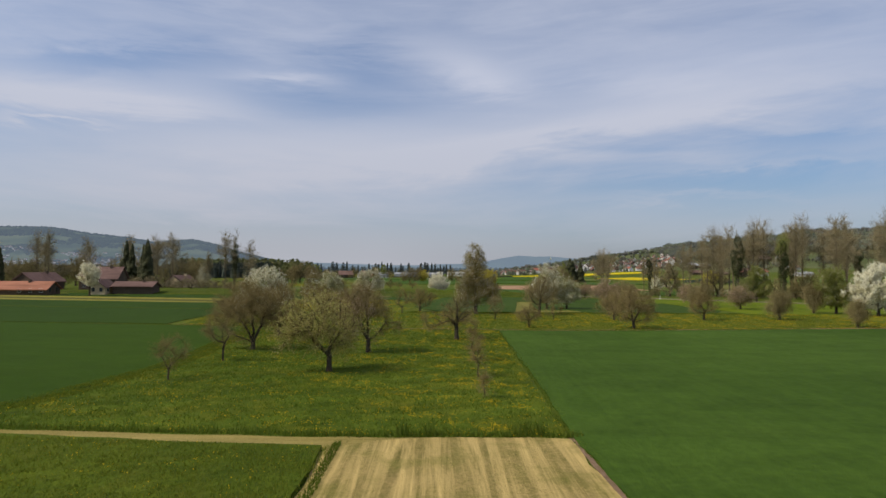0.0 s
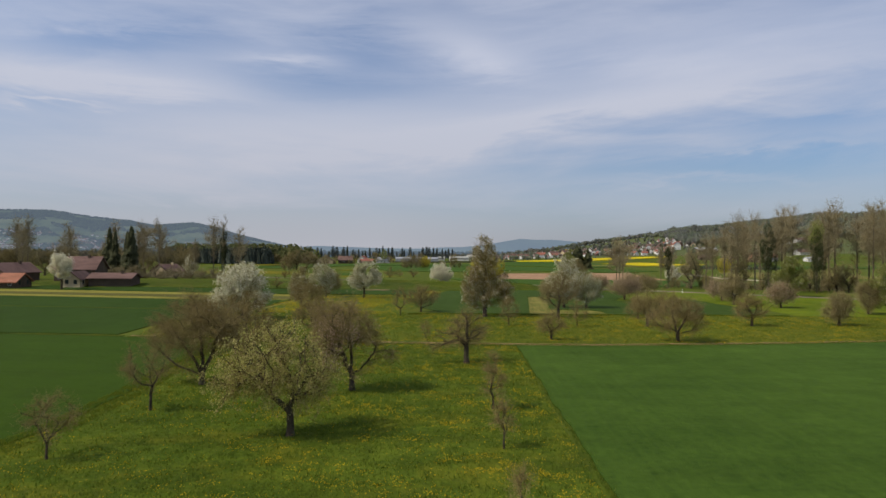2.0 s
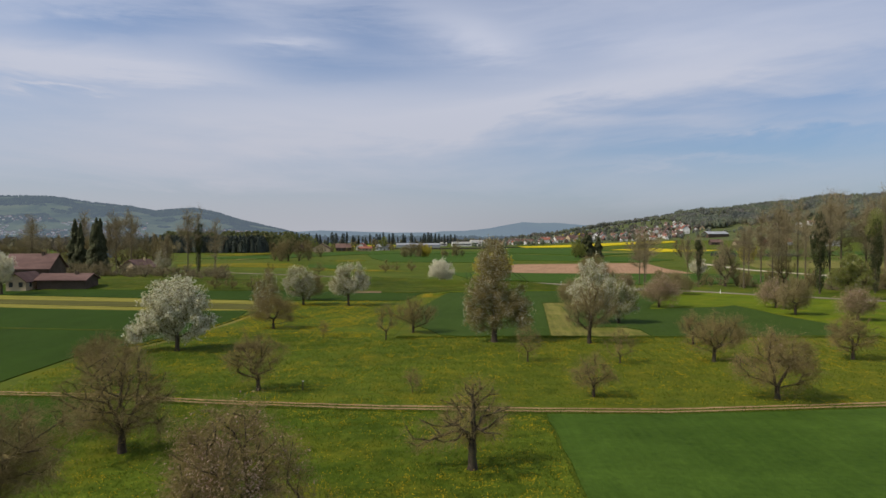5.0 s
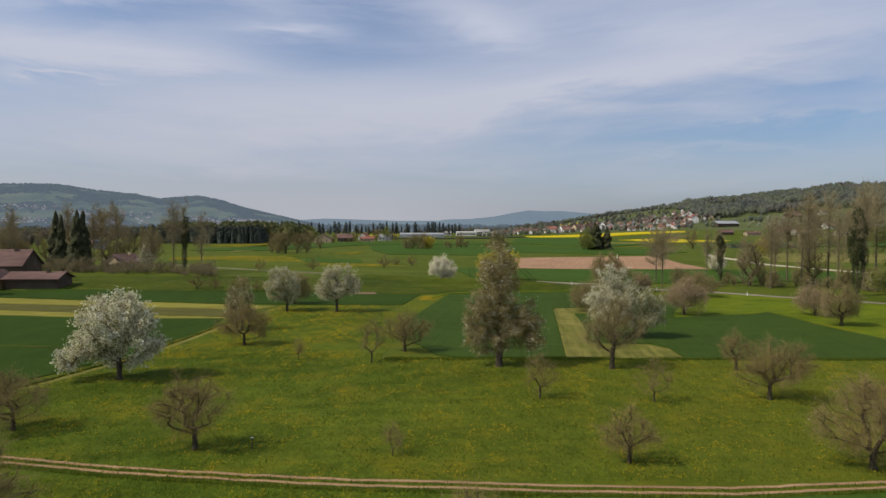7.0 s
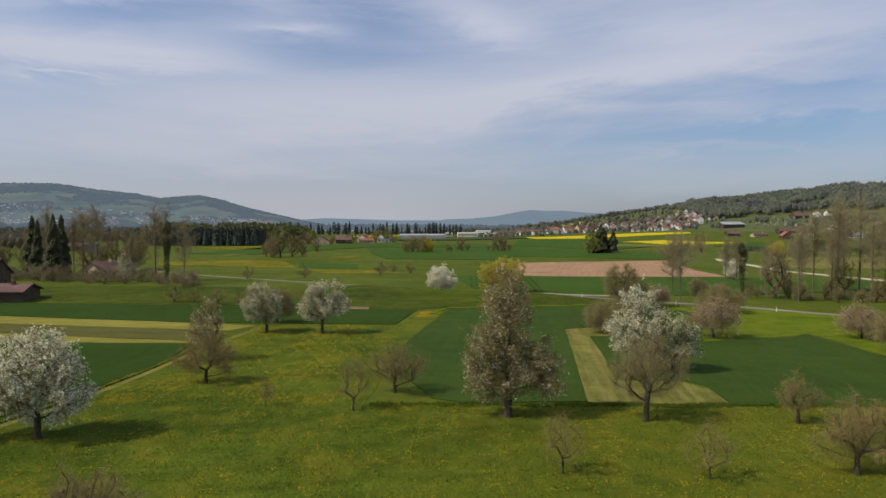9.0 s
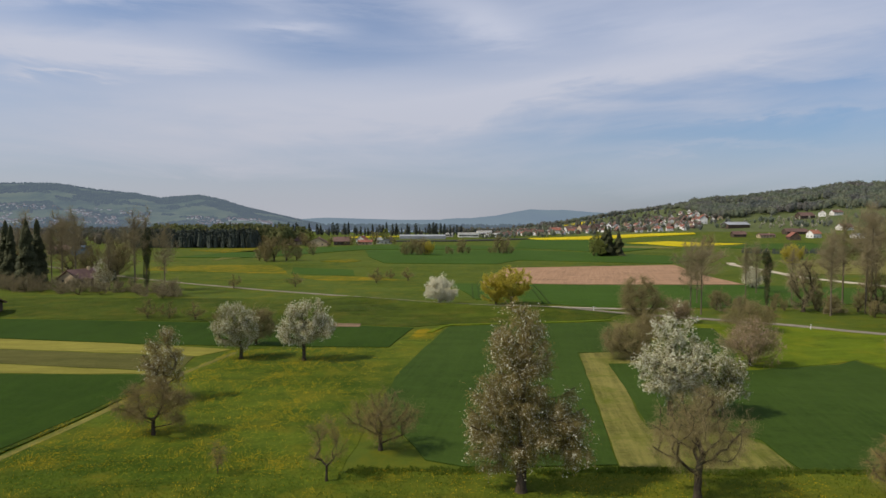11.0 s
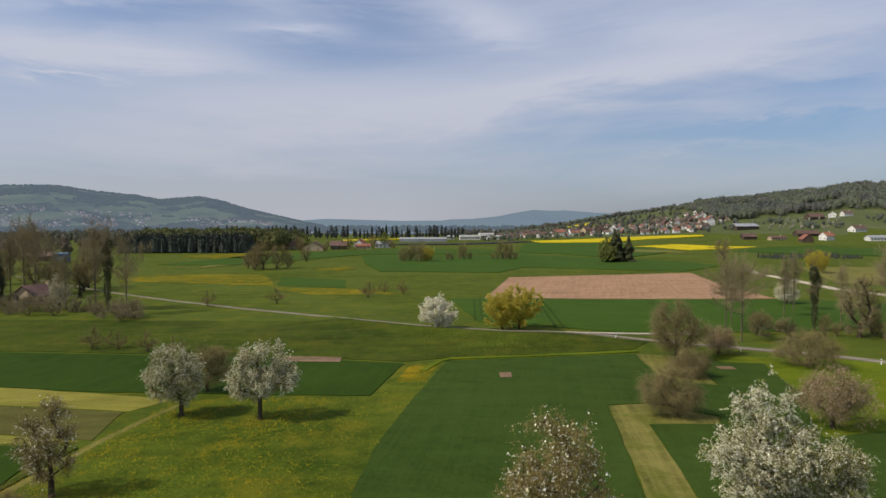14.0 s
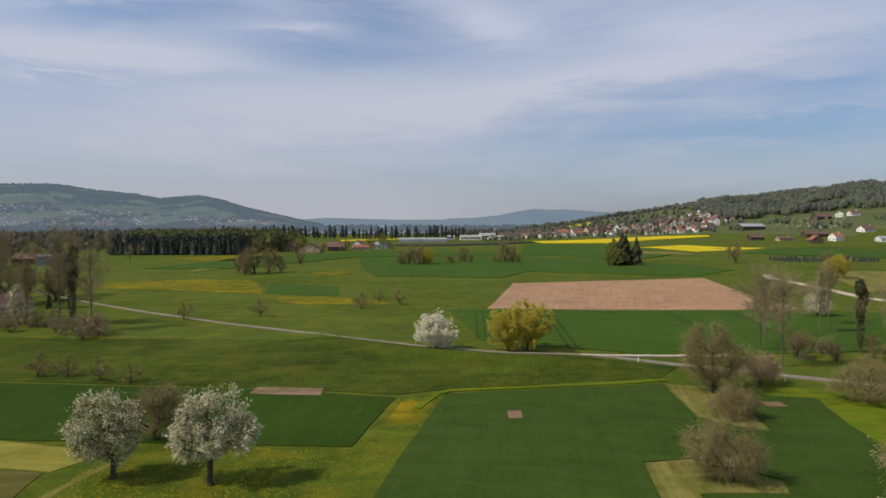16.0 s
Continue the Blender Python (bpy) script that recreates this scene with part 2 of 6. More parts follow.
def wood_material(name, colours, broad=0.012, through_light=0.35):
    """Far woods: broad patches of one kind of tree and another, each bough a little lighter or darker."""
    m, nt, bsdf = material(name, 0.95, 0.05)
    patch = noise_tex(nt, where(nt), broad, 3, 0.6)
    c = ramp(nt, patch, [(0.34 + 0.32 * i / (len(colours) - 1), c) for i, c in enumerate(colours)])
    g = nt.nodes.new("ShaderNodeNewGeometry")
    c = mix(nt, 1.0, c, ramp(nt, g.outputs["Random Per Island"], [(0.0, 0.88), (1.0, 1.12)]), "MULTIPLY")
    nt.links.new(c, bsdf.inputs["Base Color"])
    t = nt.nodes.new("ShaderNodeBsdfTranslucent")
    nt.links.new(c, t.inputs["Color"])
    s = nt.nodes.new("ShaderNodeMixShader")
    s.inputs[0].default_value = through_light
    nt.links.new(bsdf.outputs[0], s.inputs[1])
    nt.links.new(t.outputs[0], s.inputs[2])
    nt.links.new(s.outputs[0], nt.nodes["Material Output"].inputs["Surface"])
    return m


def bark_material(name, dark, light):
    m, nt, bsdf = material(name, 0.95, 0.1)
    p = where(nt)
    n = noise_tex(nt, p, 7.0, 5, 0.7, (1, 1, 0.3))
    moss = noise_tex(nt, p, 1.3, 3, 0.6)
    c = mix(nt, ramp(nt, n, [(0.35, 0.0), (0.65, 1.0)]), dark, light)
    c = mix(nt, math_node(nt, "MULTIPLY", ramp(nt, moss, [(0.5, 0.0), (0.7, 1.0)]), 0.4), c, (0.09, 0.10, 0.04))
    nt.links.new(c, bsdf.inputs["Base Color"])
    bump(nt, bsdf, n, 0.8, 0.04)
    return m


BARK = bark_material("apple_bark", (0.030, 0.023, 0.016), (0.088, 0.070, 0.050))
BARK_GREY = bark_material("grey_bark", (0.085, 0.068, 0.046), (0.20, 0.160, 0.112))
TWIG = island_material("bare_twigs", [(0.158, 0.116, 0.046), (0.262, 0.196, 0.080), (0.215, 0.176, 0.058)], 0.9)
TWIG_GREY = island_material("grey_twigs", [(0.185, 0.152, 0.082), (0.28, 0.225, 0.130), (0.235, 0.205, 0.098)], 0.9)
TWIG_HAZE = island_material("pale_twigs", [(0.175, 0.138, 0.062), (0.28, 0.220, 0.100), (0.225, 0.196, 0.075)], 0.9)
BUD = island_material("brown_buds", [(0.165, 0.135, 0.056), (0.255, 0.205, 0.090), (0.205, 0.192, 0.064)], 0.8, 0.3)
BUD_PINK = island_material("pink_buds", [(0.24, 0.165, 0.10), (0.62, 0.42, 0.34), (0.20, 0.165, 0.07), (0.45, 0.30, 0.22)], 0.8, 0.3)
PINK_PETAL = island_material("pink_blossom", [(0.62, 0.40, 0.33), (0.80, 0.62, 0.54), (0.50, 0.32, 0.22), (0.30, 0.26, 0.10)], 0.8, 0.35)
LEAF = island_material("young_apple_leaves", [(0.29, 0.28, 0.070), (0.45, 0.42, 0.125), (0.36, 0.355, 0.095), (0.52, 0.43, 0.19)], 0.7, 0.45)
LEAF_GREEN = island_material("fresh_leaves", [(0.16, 0.19, 0.045), (0.30, 0.32, 0.085), (0.23, 0.26, 0.06)], 0.6, 0.45)
LEAF_OLIVE = island_material("ageing_blossom_leaves", [(0.195, 0.152, 0.042), (0.31, 0.250, 0.072), (0.235, 0.205, 0.052), (0.32, 0.235, 0.090)], 0.7, 0.45)
LEAF_YELLOW = island_material("willow_leaves", [(0.46, 0.40, 0.060), (0.64, 0.55, 0.085), (0.55, 0.475, 0.070)], 0.7, 0.5)
# The olive tone darkens some petals to imitate shade inside the crowns.
PETAL = island_material("white_blossom", [(0.80, 0.76, 0.56), (0.93, 0.90, 0.74), (0.88, 0.84, 0.66), (0.40, 0.38, 0.16)], 0.8, 0.2)
NEEDLE = island_material("spruce_needles", [(0.034, 0.040, 0.017), (0.070, 0.074, 0.030), (0.050, 0.055, 0.022)], 0.8)
IVY = island_material("ivy_leaves", [(0.028, 0.038, 0.012), (0.07, 0.08, 0.026)], 0.5)
# Lightened and blued to put distance haze into the leaf colours.
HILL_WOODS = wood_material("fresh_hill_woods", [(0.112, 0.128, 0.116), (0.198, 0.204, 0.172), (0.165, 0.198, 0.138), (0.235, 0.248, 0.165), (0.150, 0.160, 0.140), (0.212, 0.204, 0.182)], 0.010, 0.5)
# Paled and greyed so that the base colour carries some haze.
WOODS = wood_material("spring_woods", [(0.10, 0.115, 0.092), (0.135, 0.140, 0.100), (0.145, 0.130, 0.108), (0.115, 0.130, 0.090)])


# ---- mesh helpers ----
def mesh(name, verts, faces, mat, smooth=False):
    me = bpy.data.meshes.new(name)
    me.from_pydata(verts if isinstance(verts, list) else verts.tolist(), [], faces if isinstance(faces, list) else faces.tolist())
    me.materials.append(mat)
    if smooth:
        me.polygons.foreach_set("use_smooth", [True] * len(me.polygons))
    me.update()
    return me


def part(name, me, parent, label=""):
    ob = new(name, me)
    ob.parent = parent
    return tagged(ob, label)


def smooth01(v):
    v = min(1.0, max(0.0, v))
    return v * v * (3 - 2 * v)


# ---- ground ----
RIGHT_CREST = [(-0.2, -0.02), (0.05, -0.014), (0.12, -0.004), (0.188, 0.003), (0.27, 0.0165), (0.365, 0.031), (0.413, 0.0385), (0.4875, 0.045), (0.5477, 0.052), (0.60, 0.056), (0.654, 0.065), (0.73, 0.068), (0.8, 0.072), (1.6, 0.08)]


def ground_height(x, y):
    """Level fields, a grassy bank before the road, and the hillside that rises on the right."""
    near = smooth01((y - 207) / 17) * (1 - smooth01((y - 245) / 70)) * (1 - smooth01((x - 22) / 26))
    h = 1.0 * near
    if -34 < x < 50 and 190 < y < 260:
        verge = np.interp(x, [-50, -19, -1, 14, 34, 43, 51], [259, 241, 231, 225.5, 223.5, 220, 217]) - 5.8
        h += 0.85 * math.exp(-(((y - verge) / 4.0) ** 2)) * smooth01((x + 30) / 10) * (1 - 0.5 * smooth01((x - 25) / 8)) * (1 - smooth01((x - 40) / 8))
    r = math.hypot(x, y - 100)
    if r > 600:
        h += 0.6 * noise.noise(Vector((x * 0.004, y * 0.004, 0)))
    depth = y - 100
    if depth > 560:
        e = np.interp((x - 3) / depth, [a for a, _ in RIGHT_CREST], [b for _, b in RIGHT_CREST])
        f = min(1.0, (depth - 560) / 840)
        h += max(0.0, 12 + e * 1400) * (0.25 * f + 0.75 * f**1.5) * (1.0 if depth < 1400 else 1 - 0.15 * smooth01((depth - 1400) / 1500))
        h += 3 * f * noise.noise(Vector((x * 0.004, y * 0.004, 3)))
    return h


def build_ground():
    rings = [0, 12, 25, 40, 55, 70, 85, 95, 102, 108, 114, 117, 120, 123, 126, 129, 132, 136, 140, 150, 165, 185, 210, 240, 280, 330, 400, 480, 570, 650, 740, 830, 930, 1040, 1160, 1270, 1340, 1380, 1400, 1430, 1480, 1600, 1780, 1960, 2150, 2400, 2800, 3400, 4100, 4800]
    n = 240
    verts, faces = [(3.0, 100.0, ground_height(3, 100))], []
    for r in rings[1:]:
        for k in range(n):
            a = 2 * math.pi * k / n
            x, y = 3 + r * math.cos(a), 100 + r * math.sin(a)
            verts.append((x, y, ground_height(x, y)))
    for k in range(n):
        faces.append((0, 1 + k, 1 + (k + 1) % n))
    for i in range(len(rings) - 2):
        a, b = 1 + i * n, 1 + (i + 1) * n
        for k in range(n):
            k2 = (k + 1) % n
            faces.append((a + k, b + k, b + k2, a + k2))
    ob = new("ground", mesh("ground", verts, faces, PLAIN, True))
    return tagged(ob, "green spring grassland with yellow flower patches in a broad valley", "ground", kind="structure")


ground = build_ground()
ground.data.materials.append(field_material("hillside_pasture", (0.075, 0.092, 0.032), (0.118, 0.130, 0.052), vast=(0.060, 0.085, 0.024), patch=(0.10, 0.10, 0.045)))
for face in ground.data.polygons:
    c = face.center
    if c.y > 840 and c.x > 0.10 * (c.y - 100) and c.z > 4:
        face.material_index = 1



def sheet(name, corners, mat, lift, label, category, step=9.0, rag=0.3):
    """A field, meadow or road laid on the ground: its outline filled, draped and given a low edge."""
    line = []
    for i, (x, y) in enumerate(corners):
        x2, y2 = corners[(i + 1) % len(corners)]
        n = max(1, int(math.hypot(x2 - x, y2 - y) / (rag * 5 * (1 + abs(y - 60) / 90)))) if rag else 1
        for k in range(n):
            px, py = x + (x2 - x) * k / n, y + (y2 - y) * k / n
            d = noise.noise_vector(Vector((px * 0.9, py * 0.9, lift * 31))) * rag
            line.append((px + d.x, py + d.y))
    corners = line
    bm = bmesh.new()
    vs = [bm.verts.new((x, y, 0)) for x, y in corners]
    for a, b, c in tessellate_polygon([[Vector((x, y, 0)) for x, y in corners]]):
        bm.faces.new((vs[a], vs[b], vs[c]))
    for _ in range(9):
        long = [e for e in bm.edges if e.calc_length() > max(1.2, step + 0.06 * (abs(e.verts[0].co.x) + abs(e.verts[0].co.y - 100)))]
        if not long:
            break
        bmesh.ops.subdivide_edges(bm, edges=long, cuts=1)
        bmesh.ops.triangulate(bm, faces=[f for f in bm.faces if len(f.verts) > 3])
    rim = [e for e in bm.edges if e.is_boundary]
    for v in bm.verts:
        v.co.z = ground_height(v.co.x, v.co.y) + lift
    skirt = bmesh.ops.extrude_edge_only(bm, edges=rim)["geom"]
    for v in skirt:
        if isinstance(v, bmesh.types.BMVert):
            v.co.z -= lift + 0.1
    bmesh.ops.recalc_face_normals(bm, faces=bm.faces[:])
    me = bpy.data.meshes.new(name)
    bm.to_mesh(me)
    bm.free()
    me.materials.append(mat)
    return tagged(new(name, me), label, category, kind="structure")


def ribbon(name, line, width, mat, lift, label, category):
    """A road or track along a line of places."""
    left, right = [], []
    for i, (x, y) in enumerate(line):
        a, b = line[max(0, i - 1)], line[min(len(line) - 1, i + 1)]
        d = Vector((b[0] - a[0], b[1] - a[1])).normalized() * width / 2
        left.append((x - d.y, y + d.x))
        right.append((x + d.y, y - d.x))
    return sheet(name, left + right[::-1], mat, lift, label, category, 5.0, 0.12)

# ---- fields ----
MEADOW_A = [(-26, 35.0), (-15, 34.2), (-7, 33.7), (7.1, 33.5), (9.3, 92.8), (2, 93.3), (-5, 93.6), (-13, 94.5), (-21, 95.5), (-31, 97.5), (-41, 98.5), (-33, 97.2), (-28.6, 95), (-26.6, 80), (-25.2, 66), (-25, 57), (-26, 50), (-27.5, 42), (-30, 37)]
MEADOW_B = [(-41.5, 98.6), (-31, 97.6), (-21, 95.6), (-13, 94.6), (-5, 93.7), (2, 93.4), (9, 92.9), (20, 92.7), (40, 94.6), (73, 99.4), (130, 105.5), (150, 128), (62, 131), (-6.5, 131.4), (-5.4, 149), (-4.1, 165), (-1.6, 179.5), (3, 203), (-4, 201), (-7, 182), (-32, 180), (-36, 155), (-38, 135), (-44, 118)]
sheet("meadow", MEADOW_A, MEADOW, 0.04, "flowery meadow grass with yellow dandelions under apple trees", "meadow")
sheet("meadow", MEADOW_B, MEADOW_LUSH, 0.04, "wide dandelion meadow under scattered fruit trees", "meadow")
sheet("field", [(-60, -60), (-5.7, -60), (-5.7, 28), (-6, 31.5), (-13, 32.0), (-23, 33.4), (-60, 36)], LONG_GRASS, 0.22, "long dark green grass field with a ragged edge", "field")
sheet("field", [(-5.6, -60), (7.9, -60), (7.4, 25), (7.2, 33.5), (-1, 33.6), (-3.4, 33.0), (-5.4, 31.6), (-6, 30.6), (-5.7, 28)], STUBBLE, 0.05, "mown straw-coloured strip with pale streaks", "field")
sheet("field", [(-60, 36.3), (-23, 33.5), (-13, 31.9), (-6, 31.3), (-0.5, 31.6), (1, 33.7), (-7, 33.9), (-15, 34.4), (-26, 35.2), (-60, 38.5)], STUBBLE_ACROSS, 0.035, "narrow straw-coloured mown path between grass fields", "path")
sheet("field", [(8.4, -60), (200, -60), (200, 112), (73, 99.2), (40, 94.4), (20, 92.5), (9.4, 92.6), (8.1, 47), (7.45, 34), (7.65, 25)], WHEAT, 0.11, "young wheat field, deep even green with faint rows", "field")
ribbon("soil_edge", [(7.32, 33.6), (7.42, 29), (7.5, 24), (7.6, 14)], 0.24, SOIL_BARE, 0.06, "narrow bare soil edge between straw and wheat", "field edge")
sheet("field", [(-30.5, 36), (-28, 42), (-26.6, 50), (-25.5, 57), (-25.7, 66), (-27.1, 80), (-29.1, 95), (-33.4, 97.5), (-42, 98.9), (-80, 103.2), (-190, 118), (-190, 60), (-60, 38.7)], WHEAT_DARK, 0.06, "bright green young wheat field beside the meadow", "field")
sheet("field", [(-44.5, 101), (-44.5, 118), (-38.6, 135), (-36.4, 152), (-38, 163.5), (-60, 163.5), (-150, 178), (-190, 119), (-80, 104)], CROP_ACROSS, 0.10, "dark green wheat field beyond the track", "field")
ribbon("ditch_edge", [(-190, 118.5), (-80, 103.5), (-43, 99.5)], 0.7, BANK_GRASS, 0.1, "dark grassy furrow between wheat fields", "ditch")
ribbon("ditch_edge", [(-150, 150), (-100, 144), (-60, 139), (-46, 137)], 1.0, BANK_GRASS, 0.14, "dark grassy furrow across the wheat", "ditch")
sheet("field", [(-36, 165), (-60, 169), (-150, 186), (-150, 179), (-60, 164.3), (-38, 164)], MOWN_ACROSS, 0.05, "narrow pale yellow-green mown strip", "field")
sheet("field", [(-37, 175), (-68, 179.5), (-150, 193), (-150, 186.3), (-60, 169.4), (-35, 165.2)], DULL_GRASS, 0.06, "dull green grass strip between mown strips", "field")
sheet("field", [(-33, 180.5), (-54, 185), (-75, 188.5), (-150, 203), (-150, 193.5), (-68, 180), (-36.6, 175.4)], MOWN_ACROSS, 0.05, "pale yellow-green mown strip", "field")
# This darker ribbon stands in for the ditch's shadow line beside the path.
ribbon("ditch_edge", [(-42.6, 117), (-38.6, 131), (-36.6, 145), (-35.9, 155), (-35.5, 163)], 0.7, BANK_GRASS, 0.16, "dark grass strip put in for ditch shade along the wheat", "field edge")
ribbon("grass_path", [(-41.4, 117), (-37.4, 131), (-35.6, 145), (-34.9, 155), (-34.0, 165), (-31.5, 178)], 0.9, MOWN, 0.055, "pale trodden grass path along the wheat", "path")
sheet("field", [(-7.5, 182.2), (-4.3, 201), (-22, 205), (-60, 208), (-110, 212), (-150, 213), (-150, 203.4), (-75, 189), (-47, 184)], CROP_ACROSS, 0.10, "dark green crop field below the grassy bank", "field")
sheet("bank_slope", [(-170, 214.5), (-110, 213), (-60, 209), (-22, 206), (-4, 202.5), (3, 205.5), (20, 208.5), (37, 212), (42, 218), (30, 221.5), (14, 223), (0, 227), (-22, 238), (-90, 240), (-170, 242)], BANK_GRASS, 0.11, "rank dark grass on the bank below the road", "bank", -4.0)
ribbon("mown_edge", [(-1, 196), (1.6, 203), (3.5, 204.6), (12, 206), (20, 207.3), (30, 208.8), (37, 210.5)], 1.2, BRIGHT_GRASS, 0.17, "narrow pale mown edge along the crop", "field edge")
sheet("field", [(2.8, 203), (20, 206), (36, 208.4), (34.9, 193.3), (29.3, 179.2), (23.4, 178.1), (17.1, 132.8), (4, 132.4), (0.6, 134), (-3.2, 143), (-5.4, 150), (-4.3, 165), (-1.8, 179.5)], CROP, 0.11, "dark green crop field with narrow tractor rows", "field")
sheet("field", [(23.5, 178), (29, 179), (32.6, 175.5), (35.4, 173.5), (34.2, 170.9), (26.2, 171), (24.9, 158), (22.6, 142), (30.4, 141), (32.4, 138), (32, 132), (17.2, 132.6)], MOWN, 0.055, "pale mown grass strip beside the crop", "field")
sheet("field", [(36.2, 208.5), (45, 206), (46.2, 202.9), (42.9, 196.8), (41.4, 187.8), (37, 190), (35, 193.3)], MOWN, 0.055, "pale mown grass wedge between crop fields", "field")
sheet("field", [(46.3, 202.8), (54.8, 200.9), (52.2, 189.7), (51.2, 183.3), (46, 173), (43.5, 166.3), (59.8, 170.3), (64, 173), (65, 155), (67, 143), (60, 131.5), (32.2, 132), (32.6, 139), (31, 141.5), (22.8, 142.2), (25, 158), (26.3, 170.8), (34.4, 170.7), (35.8, 173.7), (33, 175.8), (29.5, 179.2), (35.1, 192.6), (37, 189.8), (41.6, 187.5), (43.1, 196.5)], CROP, 0.10, "dark green crop field beside fruit trees", "field")
sheet("pasture", [(48, 207.5), (66, 206), (100, 190), (150, 166), (160, 132), (68, 131.5), (68.5, 143), (66, 156), (65, 174), (60, 171.5), (42.5, 165.5), (45, 173), (51, 186)], BRIGHT_GRASS, 0.05, "bright fresh green pasture under fruit trees", "pasture")
sheet("bare_patch", [(-25.5, 206.3), (-15.4, 205.6), (-15.2, 202.2), (-25.5, 202.8)], SOIL_BARE, 0.13, "bare brown rectangle of soil in the crop", "soil patch")
sheet("bare_patch", [(10.9, 195), (12.7, 195), (12.7, 192), (10.9, 192)], SOIL_BARE, 0.14, "small bare square of soil in the crop", "soil patch")
sheet("bare_patch", [(46, 199), (48.6, 199), (48.6, 197), (46, 197)], SOIL_BARE, 0.13, "small bare square of soil in the crop", "soil patch")
sheet("field", [(14, 287), (29, 362), (115, 384), (104, 319), (103, 287.5)], SOIL, 0.1, "large ploughed field of pinkish brown soil", "field")
sheet("field", [(3, 285), (103, 285.5), (150, 270), (120, 240), (76, 231), (40, 228), (21, 232), (10, 238)], CROP_FRESH, 0.14, "green crop field between the road and ploughed soil", "field")
sheet("field", [(-61, 327), (-69, 363), (-39, 349), (-34, 319)], CROP_FRESH, 0.12, "dark green crop field on the plain", "field")
sheet("field", [(-30, 393), (27, 387), (42, 420), (115, 392), (150, 430), (140, 470), (60, 545), (-60, 545), (-45, 450)], CROP_FRESH, 0.25, "dark green crop field on the far plain", "field")
sheet("field", [(-160, 440), (-135, 560), (-60, 640), (30, 640), (80, 560), (-60, 555), (-110, 440)], CROP_FRESH, 0.3, "green crop field on the far plain", "field")
sheet("field", [(115, 500), (60, 600), (90, 800), (160, 760), (190, 600)], CROP_FRESH, 0.4, "green crop field on the far plain", "field")
sheet("field", [(-140, 368), (-110, 380), (-80, 375), (-68, 345), (-62, 326), (-95, 338), (-130, 345)], DANDELION, 0.07, "meadow turned yellow by dandelions", "meadow")
sheet("field", [(-60, 318), (-33, 318), (-10, 300), (-40, 296)], DANDELION, 0.07, "thin yellow band of dandelions in the grass", "meadow")
sheet("field", [(-190, 534), (-153, 577), (-122, 560), (-132, 509), (-150, 500)], DANDELION, 0.3, "distant yellow flowering meadow", "meadow")
sheet("field", [(-66, 408), (-52, 430), (-44, 412), (-50, 400)], DANDELION, 0.2, "small yellow patch of dandelions", "meadow")
sheet("field", [(-126, 413), (-136, 467), (-132, 503), (-118, 445)], MOWN, 0.2, "pale mown strip on the plain", "field")
sheet("field", [(105, 861), (192, 852), (250, 856), (309, 842), (302, 818), (234, 801), (172, 768), (109, 800)], RAPE, 0.6, "bright yellow flowering rape field", "field")
sheet("field", [(180, 685), (230, 713), (258, 682), (291, 674), (263, 650), (209, 619), (192, 676)], RAPE, 0.5, "bright yellow flowering rape field", "field")
sheet("field", [(-137, 909), (-67, 975), (-72, 1020), (-148, 960)], RAPE, 0.6, "distant yellow rape field", "field")
sheet("field", [(250, 1440), (285, 1340), (318, 1330), (310, 1440)], RAPE, 0.8, "distant yellow rape field on the slope", "field")
sheet("field", [(150, 330), (185, 420), (260, 420), (230, 320)], MOWN, 0.15, "pale yellow-green mown field behind trees", "field")
sheet("field", [(-53, 749), (6, 752), (104, 830), (80, 866), (6, 800), (-57, 780)], NETTING, 0.9, "dark strip of netting on the far plain", "field")
sheet("field", [(150, 640), (185, 610), (190, 570), (120, 590)], MOWN, 0.5, "pale strip of grass on the far plain", "field")
sheet("field", [(230, 590), (300, 670), (420, 700), (420, 560), (300, 520)], CROP_FRESH, 0.5, "green crop field below the hillside", "field")
sheet("field", [(-4.6, 189.5), (-3.4, 199), (-1, 200.4), (1.4, 200), (-0.4, 190)], DANDELION, 0.055, "strip of meadow full of yellow dandelions", "meadow")
TRACK_LINE = [(-42, 99.6), (-31, 98.6), (-21, 96.6), (-13, 95.6), (-5, 94.7), (2, 94.4), (9, 93.9), (20, 93.6), (40, 95.6), (73, 100.4), (140, 108)]
for off in (-0.42, 0.42):
    ribbon("farm_track", [(x, y + off) for x, y in TRACK_LINE], 0.32, TRACK, 0.08, "pale gravel rut of a farm track", "track")
ribbon("road", [(-190, 370), (-149, 336), (-105, 300), (-77, 278), (-50, 259), (-19, 241), (-1, 231), (14, 225.5), (34, 223.5)], 1.25, ROAD, 0.19, "narrow pale asphalt country lane", "road")
ribbon("road", [(33, 223.8), (44, 220), (51, 216.8), (58, 213), (64, 210), (72, 205.2), (80, 198), (88, 192.5), (95, 187.5), (110, 177), (150, 150)], 2.1, ROAD, 0.17, "pale asphalt country road past the hedgerow", "road")
ribbon("side_road", [(27, 224.2), (33, 225.2), (40, 227), (47, 228), (55, 228.3)], 1.3, GRAVEL, 0.21, "pale gravel side road leaving the country road", "road")
ribbon("field_lane", [(150, 400), (144, 383), (142, 348), (138, 314), (150, 270)], 4.0, GRAVEL, 0.16, "pale lane between far fields", "road")

# ---- wheel tracks in the crops ----
SOIL_DARK = field_material("trodden_crop", (0.022, 0.042, 0.006), (0.040, 0.064, 0.012), fine=4.0)


